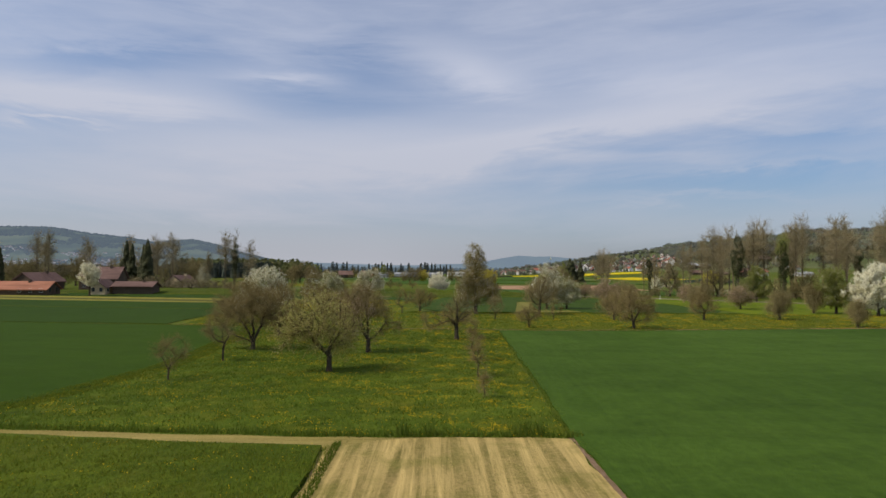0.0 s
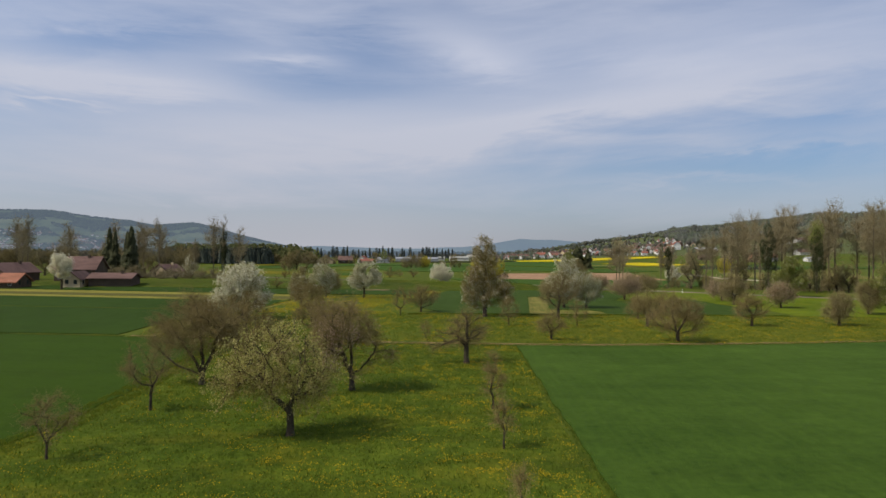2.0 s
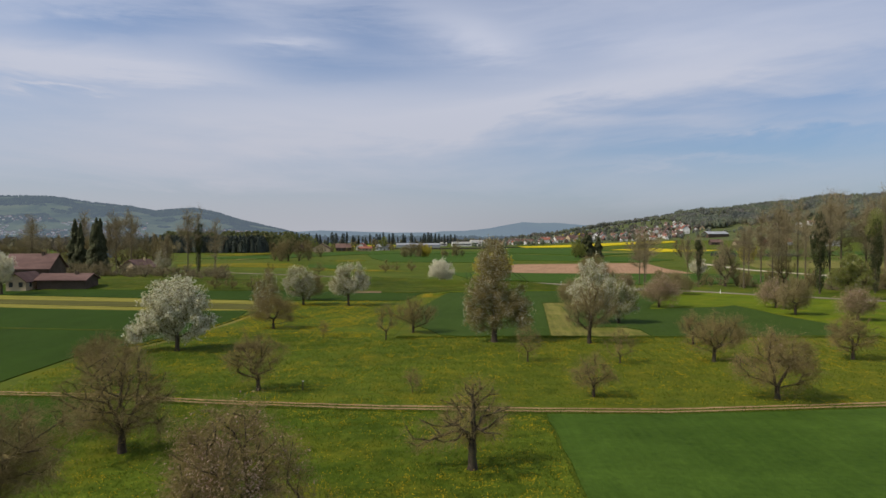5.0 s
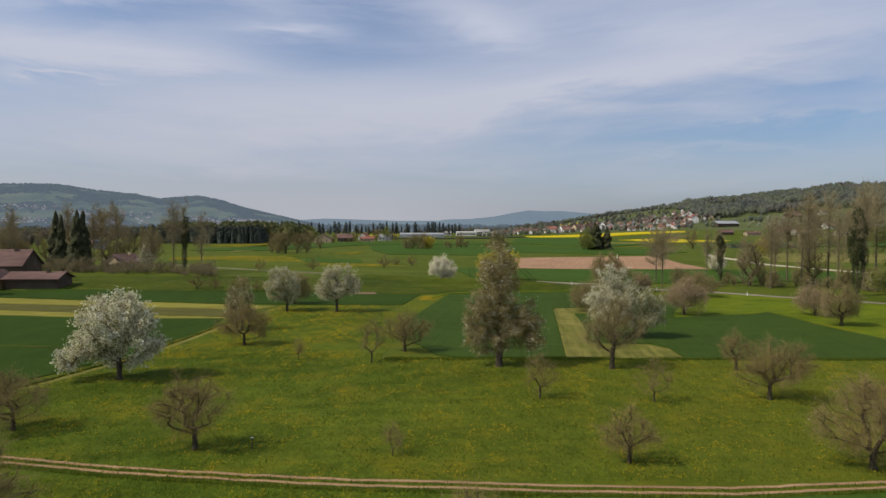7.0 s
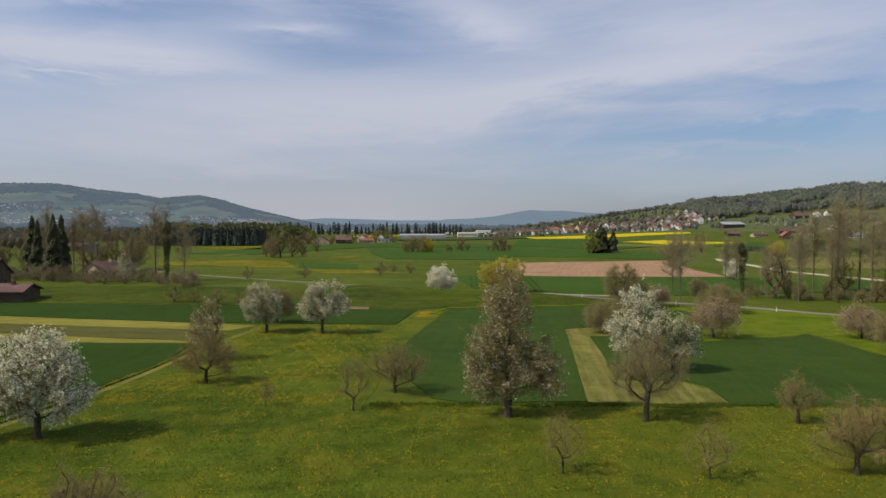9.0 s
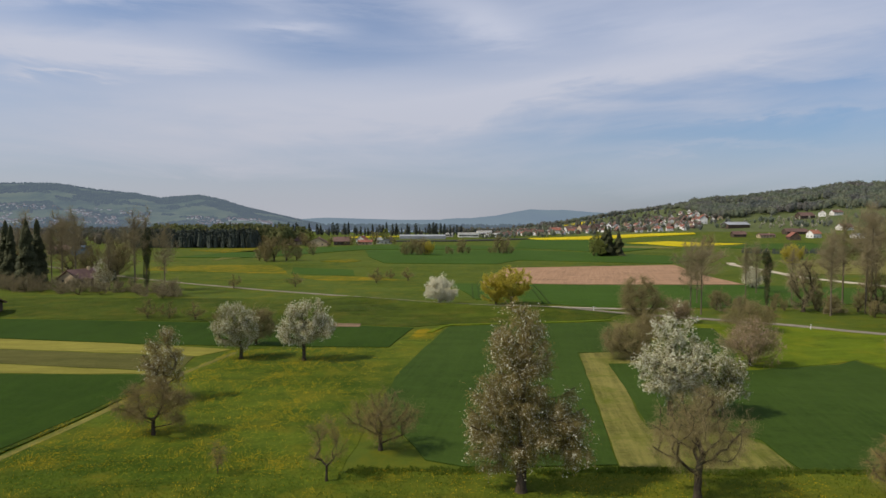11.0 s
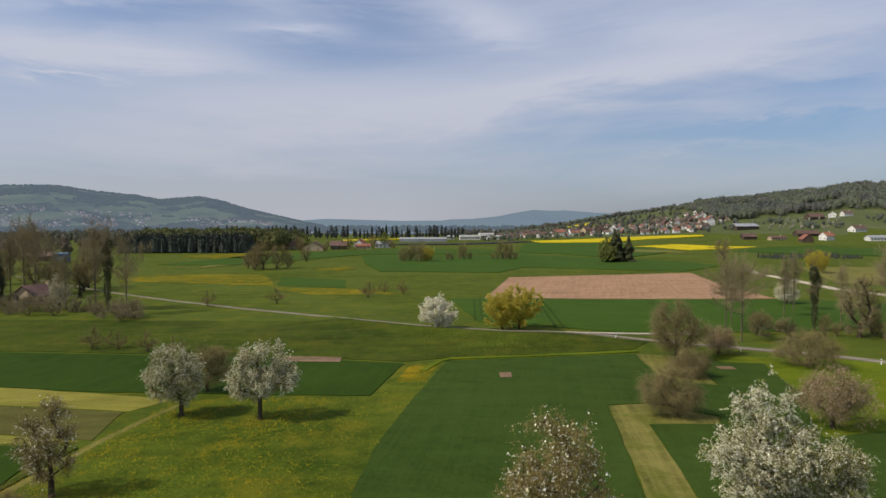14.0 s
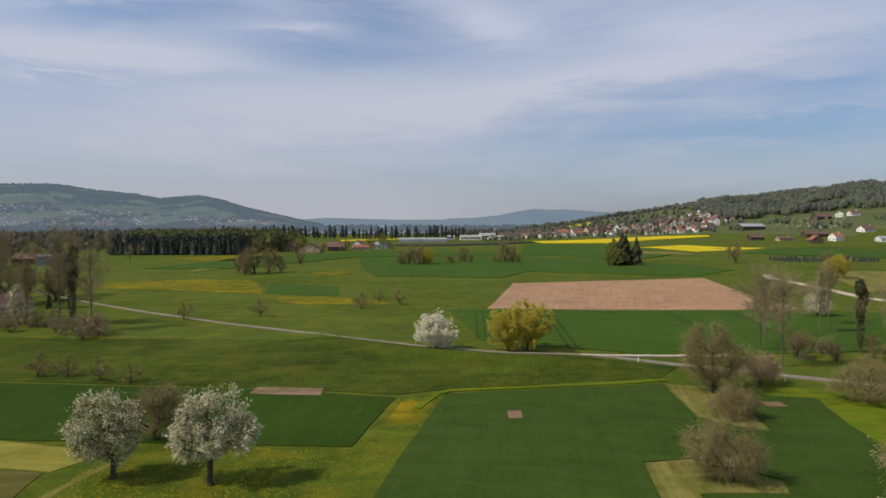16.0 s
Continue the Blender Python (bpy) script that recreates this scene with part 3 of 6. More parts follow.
def wheel_tracks(lines, lift, gap=1.7):
    """Pairs of narrow wheel tracks pressed into a crop."""
    for (ax, ay), (bx, by) in lines:
        d = Vector((bx - ax, by - ay)).normalized()
        for side in (-gap / 2, gap / 2):
            ribbon("wheel_track", [(ax - d.y * side, ay + d.x * side), ((ax + bx) / 2 - d.y * side, (ay + by) / 2 + d.x * side), (bx - d.y * side, by + d.x * side)], 0.38, SOIL_DARK, lift, "narrow dark wheel track pressed into the crop", "track")


wheel_tracks([((10.0, 240), (11.5, 283.5)), ((27.0, 232), (30.0, 283.5)), ((43.0, 230), (46.5, 284)), ((59.0, 231.5), (63.0, 284)), ((75.0, 233), (80.0, 284))], 0.19)

# ---- trees ----
def tubes(p0, p1, r0, r1, sides):
    """Open tapered tubes, one for each pair of places, all at once."""
    d = p1 - p0
    d /= np.linalg.norm(d, axis=1, keepdims=True) + 1e-9
    ref = np.where(np.abs(d[:, 2:3]) > 0.9, [[1.0, 0, 0]], [[0, 0, 1.0]])
    u = np.cross(d, ref)
    u /= np.linalg.norm(u, axis=1, keepdims=True) + 1e-9
    v = np.cross(d, u)
    a = np.arange(sides) * 2 * math.pi / sides
    ring = np.cos(a)[None, :, None] * u[:, None] + np.sin(a)[None, :, None] * v[:, None]
    verts = np.concatenate([p0[:, None] + ring * r0[:, None, None], p1[:, None] + ring * r1[:, None, None]], 1).reshape(-1, 3)
    base = (np.arange(len(p0)) * 2 * sides)[:, None, None]
    k = np.arange(sides)
    quad = np.stack([k, (k + 1) % sides, (k + 1) % sides + sides, k + sides], 1)[None]
    return verts, (base + quad).reshape(-1, 4)


def spikes(p0, p1, r0):
    """Thin twigs: three-sided points."""
    d = p1 - p0
    d /= np.linalg.norm(d, axis=1, keepdims=True) + 1e-9
    u = np.cross(d, [[0.31, 0.22, 0.93]])
    u /= np.linalg.norm(u, axis=1, keepdims=True) + 1e-9
    v = np.cross(d, u)
    a = np.arange(3) * 2 * math.pi / 3
    ring = p0[:, None] + (np.cos(a)[None, :, None] * u[:, None] + np.sin(a)[None, :, None] * v[:, None]) * r0[:, None, None]
    verts = np.concatenate([ring, p1[:, None]], 1).reshape(-1, 3)
    base = (np.arange(len(p0)) * 4)[:, None, None]
    return verts, (base + np.array([[0, 1, 3], [1, 2, 3], [2, 0, 3]])[None]).reshape(-1, 3)


def flakes(at, size, rng):
    """Small four-cornered leaves or blossom tufts, each turned its own way and slightly folded."""
    n = len(at)
    d = rng.normal(size=(n, 3))
    d /= np.linalg.norm(d, axis=1, keepdims=True)
    e = np.cross(d, rng.normal(size=(n, 3)))
    e /= np.linalg.norm(e, axis=1, keepdims=True) + 1e-9
    s = size[:, None]
    f = np.cross(d, e)
    verts = np.stack([at - d * s, at - e * s * 0.62 + f * s * 0.2, at + d * s, at + e * s * 0.62 + f * s * 0.2], 1).reshape(-1, 3)
    return verts, np.arange(4 * n).reshape(-1, 4)


def in_lobes(lobes, n, rng, shell=0.0):
    """Random places in a crown made of lobes (x, y, z, rx, ry, rz)."""
    lobes = np.array(lobes, float)
    share = lobes[:, 3] * lobes[:, 4] * lobes[:, 5]
    pick = rng.choice(len(lobes), n, p=share / share.sum())
    d = rng.normal(size=(n, 3))
    d /= np.linalg.norm(d, axis=1, keepdims=True)
    r = (shell + (1 - shell) * rng.random((n, 1))) ** (1 / 2.4)
    return lobes[pick, :3] + d * r * lobes[pick, 3:]


def grow(rng, fork, lobes, targets, lean=(0, 0), crook=0.07, reach=0.35, leader=0.0, limbs=()):
    """The skeleton of a tree: places and parents. Each target in the crown is joined to the nearest branch."""
    steps = max(3, int(fork / 0.35))
    pts, par, run = [np.zeros(3)], [-1], [0.0]
    for i in range(1, steps + 1):
        f = i / steps
        pts.append(np.array([lean[0] * f * f, lean[1] * f * f, fork * f]) + rng.normal(size=3) * (0.012, 0.012, 0))
        par.append(i - 1)
        run.append(fork * f)
    for line in limbs:
        arr = np.array(pts)
        last = int(np.argmin(np.linalg.norm(arr - np.array(line[0]), axis=1)))
        for a, b in zip(line[:-1], line[1:]):
            a, b = np.array(a, float), np.array(b, float)
            n = max(1, int(np.linalg.norm(b - a) / 0.4))
            for k in range(1, n + 1):
                pts.append(a + (b - a) * k / n + rng.normal(size=3) * 0.06)
                par.append(last)
                run.append(run[last] + 0.4)
                last = len(pts) - 1
    goal = in_lobes(lobes, targets, rng)
    goal = goal[goal[:, 2] > fork * (0.8 if not leader else leader)]
    goal = goal[np.argsort(np.linalg.norm(goal - pts[-1], axis=1))]
    for g in goal:
        arr = np.array(pts)
        cost = np.linalg.norm(arr - g, axis=1) + reach * np.array(run)
        low = np.hypot(arr[:, 0] - g[0], arr[:, 1] - g[1])
        cost += 2.0 * np.maximum(0, arr[:, 2] + 0.3 * low - g[2])
        cost[: steps + 1 if limbs else max(1, steps - 2 if not leader else int(steps * leader))] += 50
        j = int(np.argmin(cost))
        a = arr[j]
        way = g - a
        far = np.linalg.norm(way)
        n = max(1, int(far / 0.5))
        side = rng.normal(size=3) * crook * far
        side[2] = -abs(side[2]) * 0.6 if g[2] > a[2] else abs(side[2])
        last = j
        for k in range(1, n + 1):
            f = k / n
            p = a + way * f + side * math.sin(math.pi * f) + rng.normal(size=3) * 0.04
            pts.append(p)
            par.append(last)
            run.append(run[last] + far / n)
            last = len(pts) - 1
    return np.array(pts), np.array(par)


def tree_meshes(name, seed, fork, lobes, bark, twig_mat, leaf_mat=None, targets=60, twigs=3000, twig_len=0.7, leaves=0, leaf=0.09,
                trunk=0.2, lean=(0, 0), rise=0.25, hang=0.0, crook=0.07, twig_r=0.011, mixed=None, orders=2, sides=7, leader=0.0, limb=0.52, bunch=1.0, limbs=()):
    """Meshes for the wood, the twigs and the leaves or blossom of one tree."""
    rng = np.random.default_rng(seed)
    pts, par = grow(rng, fork, lobes, targets, lean, crook, 0.35, leader, limbs)
    n = len(pts)
    load = np.zeros(n)
    kids = np.zeros(n, int)
    np.add.at(kids, par[1:], 1)
    for i in range(n - 1, 0, -1):
        load[i] += 1.0 if kids[i] == 0 else 0.0
        load[par[i]] += load[i]
    r = trunk * (np.maximum(load, 1) / load[0]) ** limb
    r = np.maximum(r, 0.013)
    r[0] *= 1.45
    r[1] *= 1.1
    i = np.arange(1, n)
    r_in = np.minimum(r[par[i]], r[i] * 1.35)
    r_in = np.where(par[i] == 0, r[0], r_in)
    thick = r[i] > 0.045
    root = pts[par[i]] - (pts[i] - pts[par[i]]) * 0.06
    v1, f1 = tubes(root[thick], pts[i][thick], r_in[thick], r[i][thick], sides)
    v2, f2 = tubes(pts[par[i]][~thick], pts[i][~thick], r_in[~thick], r[i][~thick], 3)
    wood = mesh("trunk", np.concatenate([v1, v2]), np.concatenate([f1, f2 + len(v1)]), bark, True)
    thin = i[(r[i] < max(trunk * 0.55, 0.03)) & (pts[i][:, 2] > fork * (leader or 0.9))]
    mid = np.mean([lo[:3] for lo in lobes], axis=0)
    pick = rng.choice(thin, twigs)
    f = rng.random((twigs, 1))
    start = pts[pick] * f + pts[par[pick]] * (1 - f)
    out = start - mid
    out /= np.linalg.norm(out, axis=1, keepdims=True) + 1e-6
    d = rng.normal(size=(twigs, 3)) * 0.75 + out * 0.55 + np.array([0, 0, rise - hang])
    d /= np.linalg.norm(d, axis=1, keepdims=True)
    long = twig_len * (0.35 + 0.9 * rng.random((twigs, 1)))
    end = start + d * long
    # shoots off the twigs, and finer ones off those
    starts, ends, thick = [start], [end], [np.full(twigs, twig_r)]
    for grow_by, part_of, fat in ((1.6, 0.6, 0.7), (2.0, 0.42, 0.55))[:orders]:
        m = int(twigs * grow_by)
        a, b = starts[-1], ends[-1]
        k = rng.integers(0, len(a), m)
        f = 0.2 + 0.78 * rng.random((m, 1))
        s2 = a[k] * (1 - f) + b[k] * f
        d2 = (b[k] - a[k]) / (np.linalg.norm(b[k] - a[k], axis=1, keepdims=True) + 1e-6) * 0.8 + rng.normal(size=(m, 3)) * 0.55 + np.array([0, 0, rise * 0.4 - hang])
        d2 /= np.linalg.norm(d2, axis=1, keepdims=True)
        starts.append(s2)
        ends.append(s2 + d2 * twig_len * part_of * (0.5 + rng.random((m, 1))))
        thick.append(np.full(m, twig_r * fat))
    a, b = np.concatenate(starts), np.concatenate(ends)
    v, fa = spikes(a, b, np.concatenate(thick))
    made = {"trunk": wood, "crown": mesh("crown", v, fa, twig_mat)}
    layers = [("foliage", leaves, leaf, leaf_mat, 0.1)] + ([("blossom", *mixed, 0.1)] if mixed else [])
    for nm, count, size, mat_of, bias in layers:
        if not count or mat_of is None:
            continue
        k = rng.integers(0, len(a), count)
        if bunch < 1:
            k = rng.choice(rng.permutation(len(a))[: int(len(a) * bunch)], count)
        f = bias + (1 - bias) * rng.random((count, 1))
        at = a[k] * (1 - f) + b[k] * f + rng.normal(size=(count, 3)) * size * 0.8
        v, fa = flakes(at, size * (0.5 + 1.1 * rng.random(count) ** 2), rng)
        made[nm] = mesh(nm, v, fa, mat_of)
    return made


def plant(name, made, x, y, label, group="", spin=0.0, size=1.0):
    ob = new(name)
    ob.empty_display_size = 0.5
    for nm, me in made.items():
        part(nm, me, ob)
    ob.matrix_basis = pose(x, y, ground_height(x, y) - 0.03, 0, 0, spin) @ Matrix.Scale(size, 4)
    return tagged(ob, label, "tree", group)


def apple(seed, height, left, right, **more):
    """A spreading old apple tree; the crown reaches left and right by that much."""
    w, c = (right - left) / 2, (right + left) / 2
    fork = more.pop("fork", height * 0.22)
    base = fork * 0.9
    deep = height - base
    lobes = more.pop("lobes", None) or [(c, 0, (height + base) / 2, w * 0.80, w * 0.82, deep / 2 * 0.86), (c * 0.6, 0.2 * w, height * 0.74, w * 0.5, w * 0.5, height * 0.22),
             (left * 0.64, 0.3, base + deep * 0.40, w * 0.46, w * 0.5, deep * 0.3), (right * 0.64, -0.3, base + deep * 0.42, w * 0.46, w * 0.5, deep * 0.3)]
    roll = random.Random(seed)
    for k in range(5 if len(lobes) == 4 else 0):
        a, up = roll.uniform(0, 6.283), roll.uniform(0.25, 0.85)
        q = roll.uniform(0.25, 0.42)
        lobes.append((c + w * (1.04 - q) * math.cos(a) * (1.15 - 0.5 * up), w * (1.04 - q) * math.sin(a) * (1.15 - 0.5 * up), base + deep * up * (1.0 - q * 0.4), w * q, w * q, deep * q * 0.8))
    set_to = dict(targets=int(26 + 8 * w * w), twigs=int(470 + 205 * w * w), twig_len=0.55 + 0.09 * w, trunk=0.034 * height ** 0.95,
                  leaves=int(300 + 150 * w * w), leaf=0.034, twig_r=0.0095, crook=0.085, rise=0.10, hang=0.18, limb=0.50)
    set_to.update(more)
    bark, twig, bud = set_to.pop("bark", BARK), set_to.pop("twig", TWIG), set_to.pop("bud", BUD)
    return tree_meshes("apple", seed, fork, lobes, bark, twig, bud, **set_to)


def pear(seed, height, left, right, white=9000, green=0, petal=0.078, **more):
    """A tall pear in blossom: a domed crown on a clear trunk."""
    w, c = (right - left) / 2, (right + left) / 2
    fork = more.pop("fork", height * 0.2)
    lobes = more.pop("lobes", None) or [
        (c, 0, height * 0.56, w * 0.85, w * 0.85, height * 0.40), (left * 0.55, 0.4, height * 0.42, w * 0.55, w * 0.6, height * 0.24),
        (right * 0.55, -0.4, height * 0.45, w * 0.55, w * 0.6, height * 0.25), (c * 0.5, 0.2, height * 0.8, w * 0.45, w * 0.45, height * 0.18)]
    set_to = dict(targets=110, twigs=2600, twig_len=0.8, trunk=0.026 * height, leaves=green, leaf=0.07, mixed=(int(white * 2.8), petal * 0.82, PETAL), rise=0.1, hang=0.45, bunch=0.35)
    set_to.update(more)
    bark, twig, bud = set_to.pop("bark", BARK), set_to.pop("twig", TWIG), set_to.pop("bud", LEAF_GREEN)
    return tree_meshes("pear", seed, fork, lobes, bark, twig, bud, **set_to)


# the near orchard
APPLES = "old fruit trees in the meadow"
YOUNG = "young fruit trees in the meadow"
plant("apple_tree", apple(11, 8.0, -5.6, 4.2, fork=1.0, targets=190, lobes=[(-1.0, 0, 5.4, 3.6, 3.4, 2.4), (-3.8, 0.3, 4.4, 1.9, 2.0, 1.6), (2.4, 0, 5.2, 1.9, 2.2, 2.0), (-1.2, 0.5, 7.0, 1.8, 1.8, 1.1), (-4.6, 0.5, 2.9, 0.9, 1.2, 0.9)],
      limbs=[[(0, 0, 0.9), (-1.9, 0.2, 1.6), (-3.6, 0.5, 2.6), (-4.6, 0.6, 3.8)], [(0, 0, 1.0), (-0.9, -0.4, 2.8), (-2.0, -0.8, 4.6), (-3.3, -1.0, 5.6)], [(0, 0, 1.0), (-0.2, 0.4, 3.2), (-0.4, 0.6, 5.8), (-1.0, 0.8, 7.0)], [(0, 0, 1.0), (0.8, 0.2, 2.8), (1.6, -0.3, 4.6), (2.6, -0.2, 5.6)]]), -20.8, 69.6, "bare brown old apple tree with spreading limbs in the meadow", APPLES)
plant("apple_tree", apple(12, 7.6, -4.6, 3.2, fork=2.2, targets=150, leaves=15000, leaf=0.062, bud=LEAF, twig_len=1.1, twigs=1700, rise=0.05, hang=0.4, lobes=[(-0.8, 0, 5.2, 3.0, 3.0, 1.9), (-3.3, 0, 4.0, 1.5, 1.8, 1.8), (2.0, 0.2, 4.4, 1.6, 1.8, 1.4), (-0.5, 0, 6.7, 1.9, 1.8, 0.9)],
      limbs=[[(0, 0, 1.5), (-1.1, 0.2, 2.5), (-2.0, 0.3, 3.7), (-1.7, 0.6, 5.0), (-3.0, 0.5, 5.6)], [(0, 0, 2.2), (0.1, -0.3, 3.8), (-0.4, -0.6, 5.2), (0.2, -0.4, 6.6)], [(0, 0, 2.2), (0.9, 0.2, 3.7), (2.0, 0.4, 4.2), (3.0, 0.2, 4.0)], [(-2.0, 0.3, 3.7), (-3.2, -0.6, 3.4), (-4.0, -1.0, 2.4)]]), -9.65, 55.0, "leaning apple tree with pale green young leaves", APPLES)
low_bloom = apple(13, 7.6, -3.6, 4.0, fork=1.4, targets=210, twigs=4200, leaves=5000, leaf=0.042, bud=BUD_PINK, lobes=[(-1.0, 0, 5.7, 2.5, 2.5, 1.9), (-2.4, 0, 4.6, 1.3, 1.5, 1.3), (1.3, 0, 5.0, 1.1, 1.3, 1.2), (3.2, 0, 3.0, 0.9, 0.9, 0.6), (-1.5, -0.8, 3.0, 0.9, 0.9, 1.2)],
      limbs=[[(0, 0, 1.4), (-0.7, -0.2, 2.8), (-1.3, -0.3, 4.6), (-1.9, -0.2, 5.8)], [(0, 0, 1.4), (-0.2, 0.2, 4.0), (-0.4, 0.3, 6.1), (-0.3, 0.2, 7.2)], [(0, 0, 1.2), (1.2, 0.1, 2.4), (1.9, 0.1, 3.2), (2.1, 0.2, 4.6)], [(1.9, 0.1, 3.2), (2.8, 0, 3.4), (3.6, 0, 2.9)], [(-0.7, -0.2, 2.8), (-1.4, -0.7, 3.4), (-1.7, -0.9, 2.2)]])
bloom_at = in_lobes([(-1.6, -0.8, 2.9, 0.9, 0.9, 1.3), (-1.2, -0.5, 4.0, 0.8, 0.8, 0.9), (-1.6, -0.3, 5.2, 1.2, 1.2, 1.2), (0.2, -0.4, 4.6, 0.9, 0.9, 1.0)], 2800, np.random.default_rng(131))
low_bloom["blossom"] = mesh("blossom", *flakes(bloom_at, np.full(len(bloom_at), 0.055), np.random.default_rng(132)), PINK_PETAL)
plant("apple_tree", low_bloom, -7.6, 67.8, "old apple tree with pink blossom on its low limbs", APPLES)
plant("apple_tree", apple(14, 6.4, -4.8, 2.6, fork=1.7, targets=95, twigs=1500, trunk=0.27, lobes=[(-0.6, 0, 4.4, 1.7, 1.8, 1.4), (-3.2, 0, 2.5, 1.6, 1.4, 0.9), (1.4, 0, 4.0, 1.1, 1.2, 1.1), (-0.2, 0, 5.6, 1.2, 1.1, 0.7)],
      limbs=[[(0, 0, 1.9), (-0.8, 0, 2.5), (-1.6, 0.1, 2.3), (-2.9, 0.2, 1.8), (-3.8, 0.2, 2.0)], [(0, 0, 1.9), (-1.1, -0.3, 3.0), (-0.9, -0.4, 3.9), (-1.3, -0.5, 4.7)], [(0, 0, 1.9), (0.6, 0.2, 3.4), (1.5, 0.3, 3.7)], [(0, 0, 1.9), (0.1, 0.3, 4.2), (0.0, 0.4, 5.4)]]), 2.6, 80.6, "crooked bare apple tree with a long drooping limb", APPLES)
plant("apple_tree", apple(15, 8.0, -4.6, 3.8, fork=1.2, limbs=[[(0, 0, 1.2), (-0.8, 0, 3.4), (-1.9, 0.2, 5.2), (-3.0, 0.2, 6.6)], [(0, 0, 1.2), (0.9, 0.2, 3.2), (2.2, 0.2, 4.6)], [(0, 0, 1.2), (0.1, -0.4, 3.6), (0.4, -0.6, 6.2)], [(0, 0, 1.1), (-1.6, 0.6, 2.4), (-3.2, 0.8, 3.6)]]), -21.4, 83.6, "bare old apple tree with crooked limbs", APPLES)
plant("apple_tree", apple(16, 5.6, -3.4, 3.0, fork=1.4), -33.7, 104.6, "low bare apple tree beside the track", APPLES)
plant("apple_tree", apple(17, 6.1, -3.3, 2.5, fork=1.6), -17.05, 100.5, "low bare apple tree with a flat crown", APPLES)
plant("apple_tree", apple(18, 7.2, -3.8, 4.4, fork=1.2, bud=BUD_PINK, leaves=1500, leaf=0.04, limbs=[[(0, 0, 1.0), (-0.9, 0, 1.7), (-2.5, 0.2, 2.2), (-3.4, 0.2, 3.2)], [(0, 0, 1.0), (1.6, 0, 1.6), (3.0, 0.1, 2.0), (4.1, 0.2, 2.8)], [(0, 0, 1.2), (-0.6, 0.3, 3.6), (-0.3, 0.4, 6.3)], [(0, 0, 1.2), (1.0, -0.3, 3.3), (1.7, -0.4, 5.0)]]), 31.4, 97.2, "broad bare apple tree with reddish buds", APPLES)
plant("apple_tree", apple(19, 6.2, -3.2, 2.8, fork=1.7), 50.7, 115.4, "bare apple tree with drooping limbs", APPLES)
plant("apple_tree", apple(20, 6.4, -3.2, 4.0, fork=1.6), 33.2, 114.1, "open bare apple tree in the meadow", APPLES)
plant("apple_tree", apple(21, 4.4, -1.9, 1.9, fork=1.2), 14.8, 98.2, "small bare apple tree beside the track", APPLES)
plant("apple_tree", apple(22, 5.0, -2.0, 1.8, fork=1.3), 35.6, 126.0, "small bare fruit tree in the meadow", APPLES)
plant("apple_tree", apple(23, 5.9, -4.0, 3.6, fork=1.6), -26.4, 140.0, "low spreading bare apple tree in dandelions", APPLES)
plant("apple_tree", apple(24, 6.0, -3.3, 3.6, fork=1.4, leaves=700, twigs=2300, targets=90), -3.7, 136.3, "sparse bare apple tree with one long side limb", APPLES)
plant("apple_tree", apple(25, 9.0, -3.4, 3.8, fork=2.0, targets=120, twigs=4200, leaves=3000, twig=TWIG_HAZE), 21.3, 126.5, "tall bare fruit tree before a white pear", APPLES)
for i, (x, y, h, l, r) in enumerate([(-22.0, 50.5, 3.8, -1.7, 1.5), (-21.2, 61.0, 5.3, -1.9, 1.6), (3.7, 61.8, 4.2, -0.9, 0.8), (3.5, 52.6, 3.0, -0.5, 0.5), (3.4, 44.1, 1.8, -0.25, 0.25),
                                     (-7.3, 129.5, 5.4, -1.9, 1.5), (-16.6, 130.8, 2.6, -0.6, 0.6), (-2.1, 99.4, 2.4, -0.5, 0.6), (10.95, 114.2, 4.9, -1.5, 1.7), (21.7, 113.2, 4.1, -1.7, 1.8)]):
    plant("young_tree", apple(40 + i, h * 1.1, l * 1.1, r * 1.1, fork=h * 0.24, twigs=40 + int((150 if h > 3.5 else 95) * h), limb=0.55, twig_len=0.62, rise=0.45, targets=int(16 + 6 * h), twig_r=0.008, trunk=0.018 * h, leaves=int(70 * h)), x, y, "slender young bare fruit tree in the meadow", YOUNG)

# pears in blossom
PEARS = "pear trees in blossom"
plant("pear_tree", pear(61, 10.7, -6.8, 4.8, 24000, 18000, 0.088, targets=230, twigs=5600, bunch=0.45, lobes=[(-0.4, 0, 6.6, 3.0, 3.4, 3.0), (-4.6, 0, 3.4, 2.3, 2.3, 2.1), (-2.8, 0, 5.6, 2.2, 2.4, 2.2), (3.0, 0, 5.0, 1.8, 2.2, 2.8), (0.2, 0, 9.0, 1.7, 1.7, 1.6), (-2.3, 0, 8.0, 1.3, 1.5, 1.3), (1.8, 0, 7.4, 1.6, 1.8, 1.7), (-5.4, 0, 2.2, 1.3, 1.6, 1.2)]), -33.7, 121.0, "white blossoming pear tree with a broad drooping crown", PEARS)
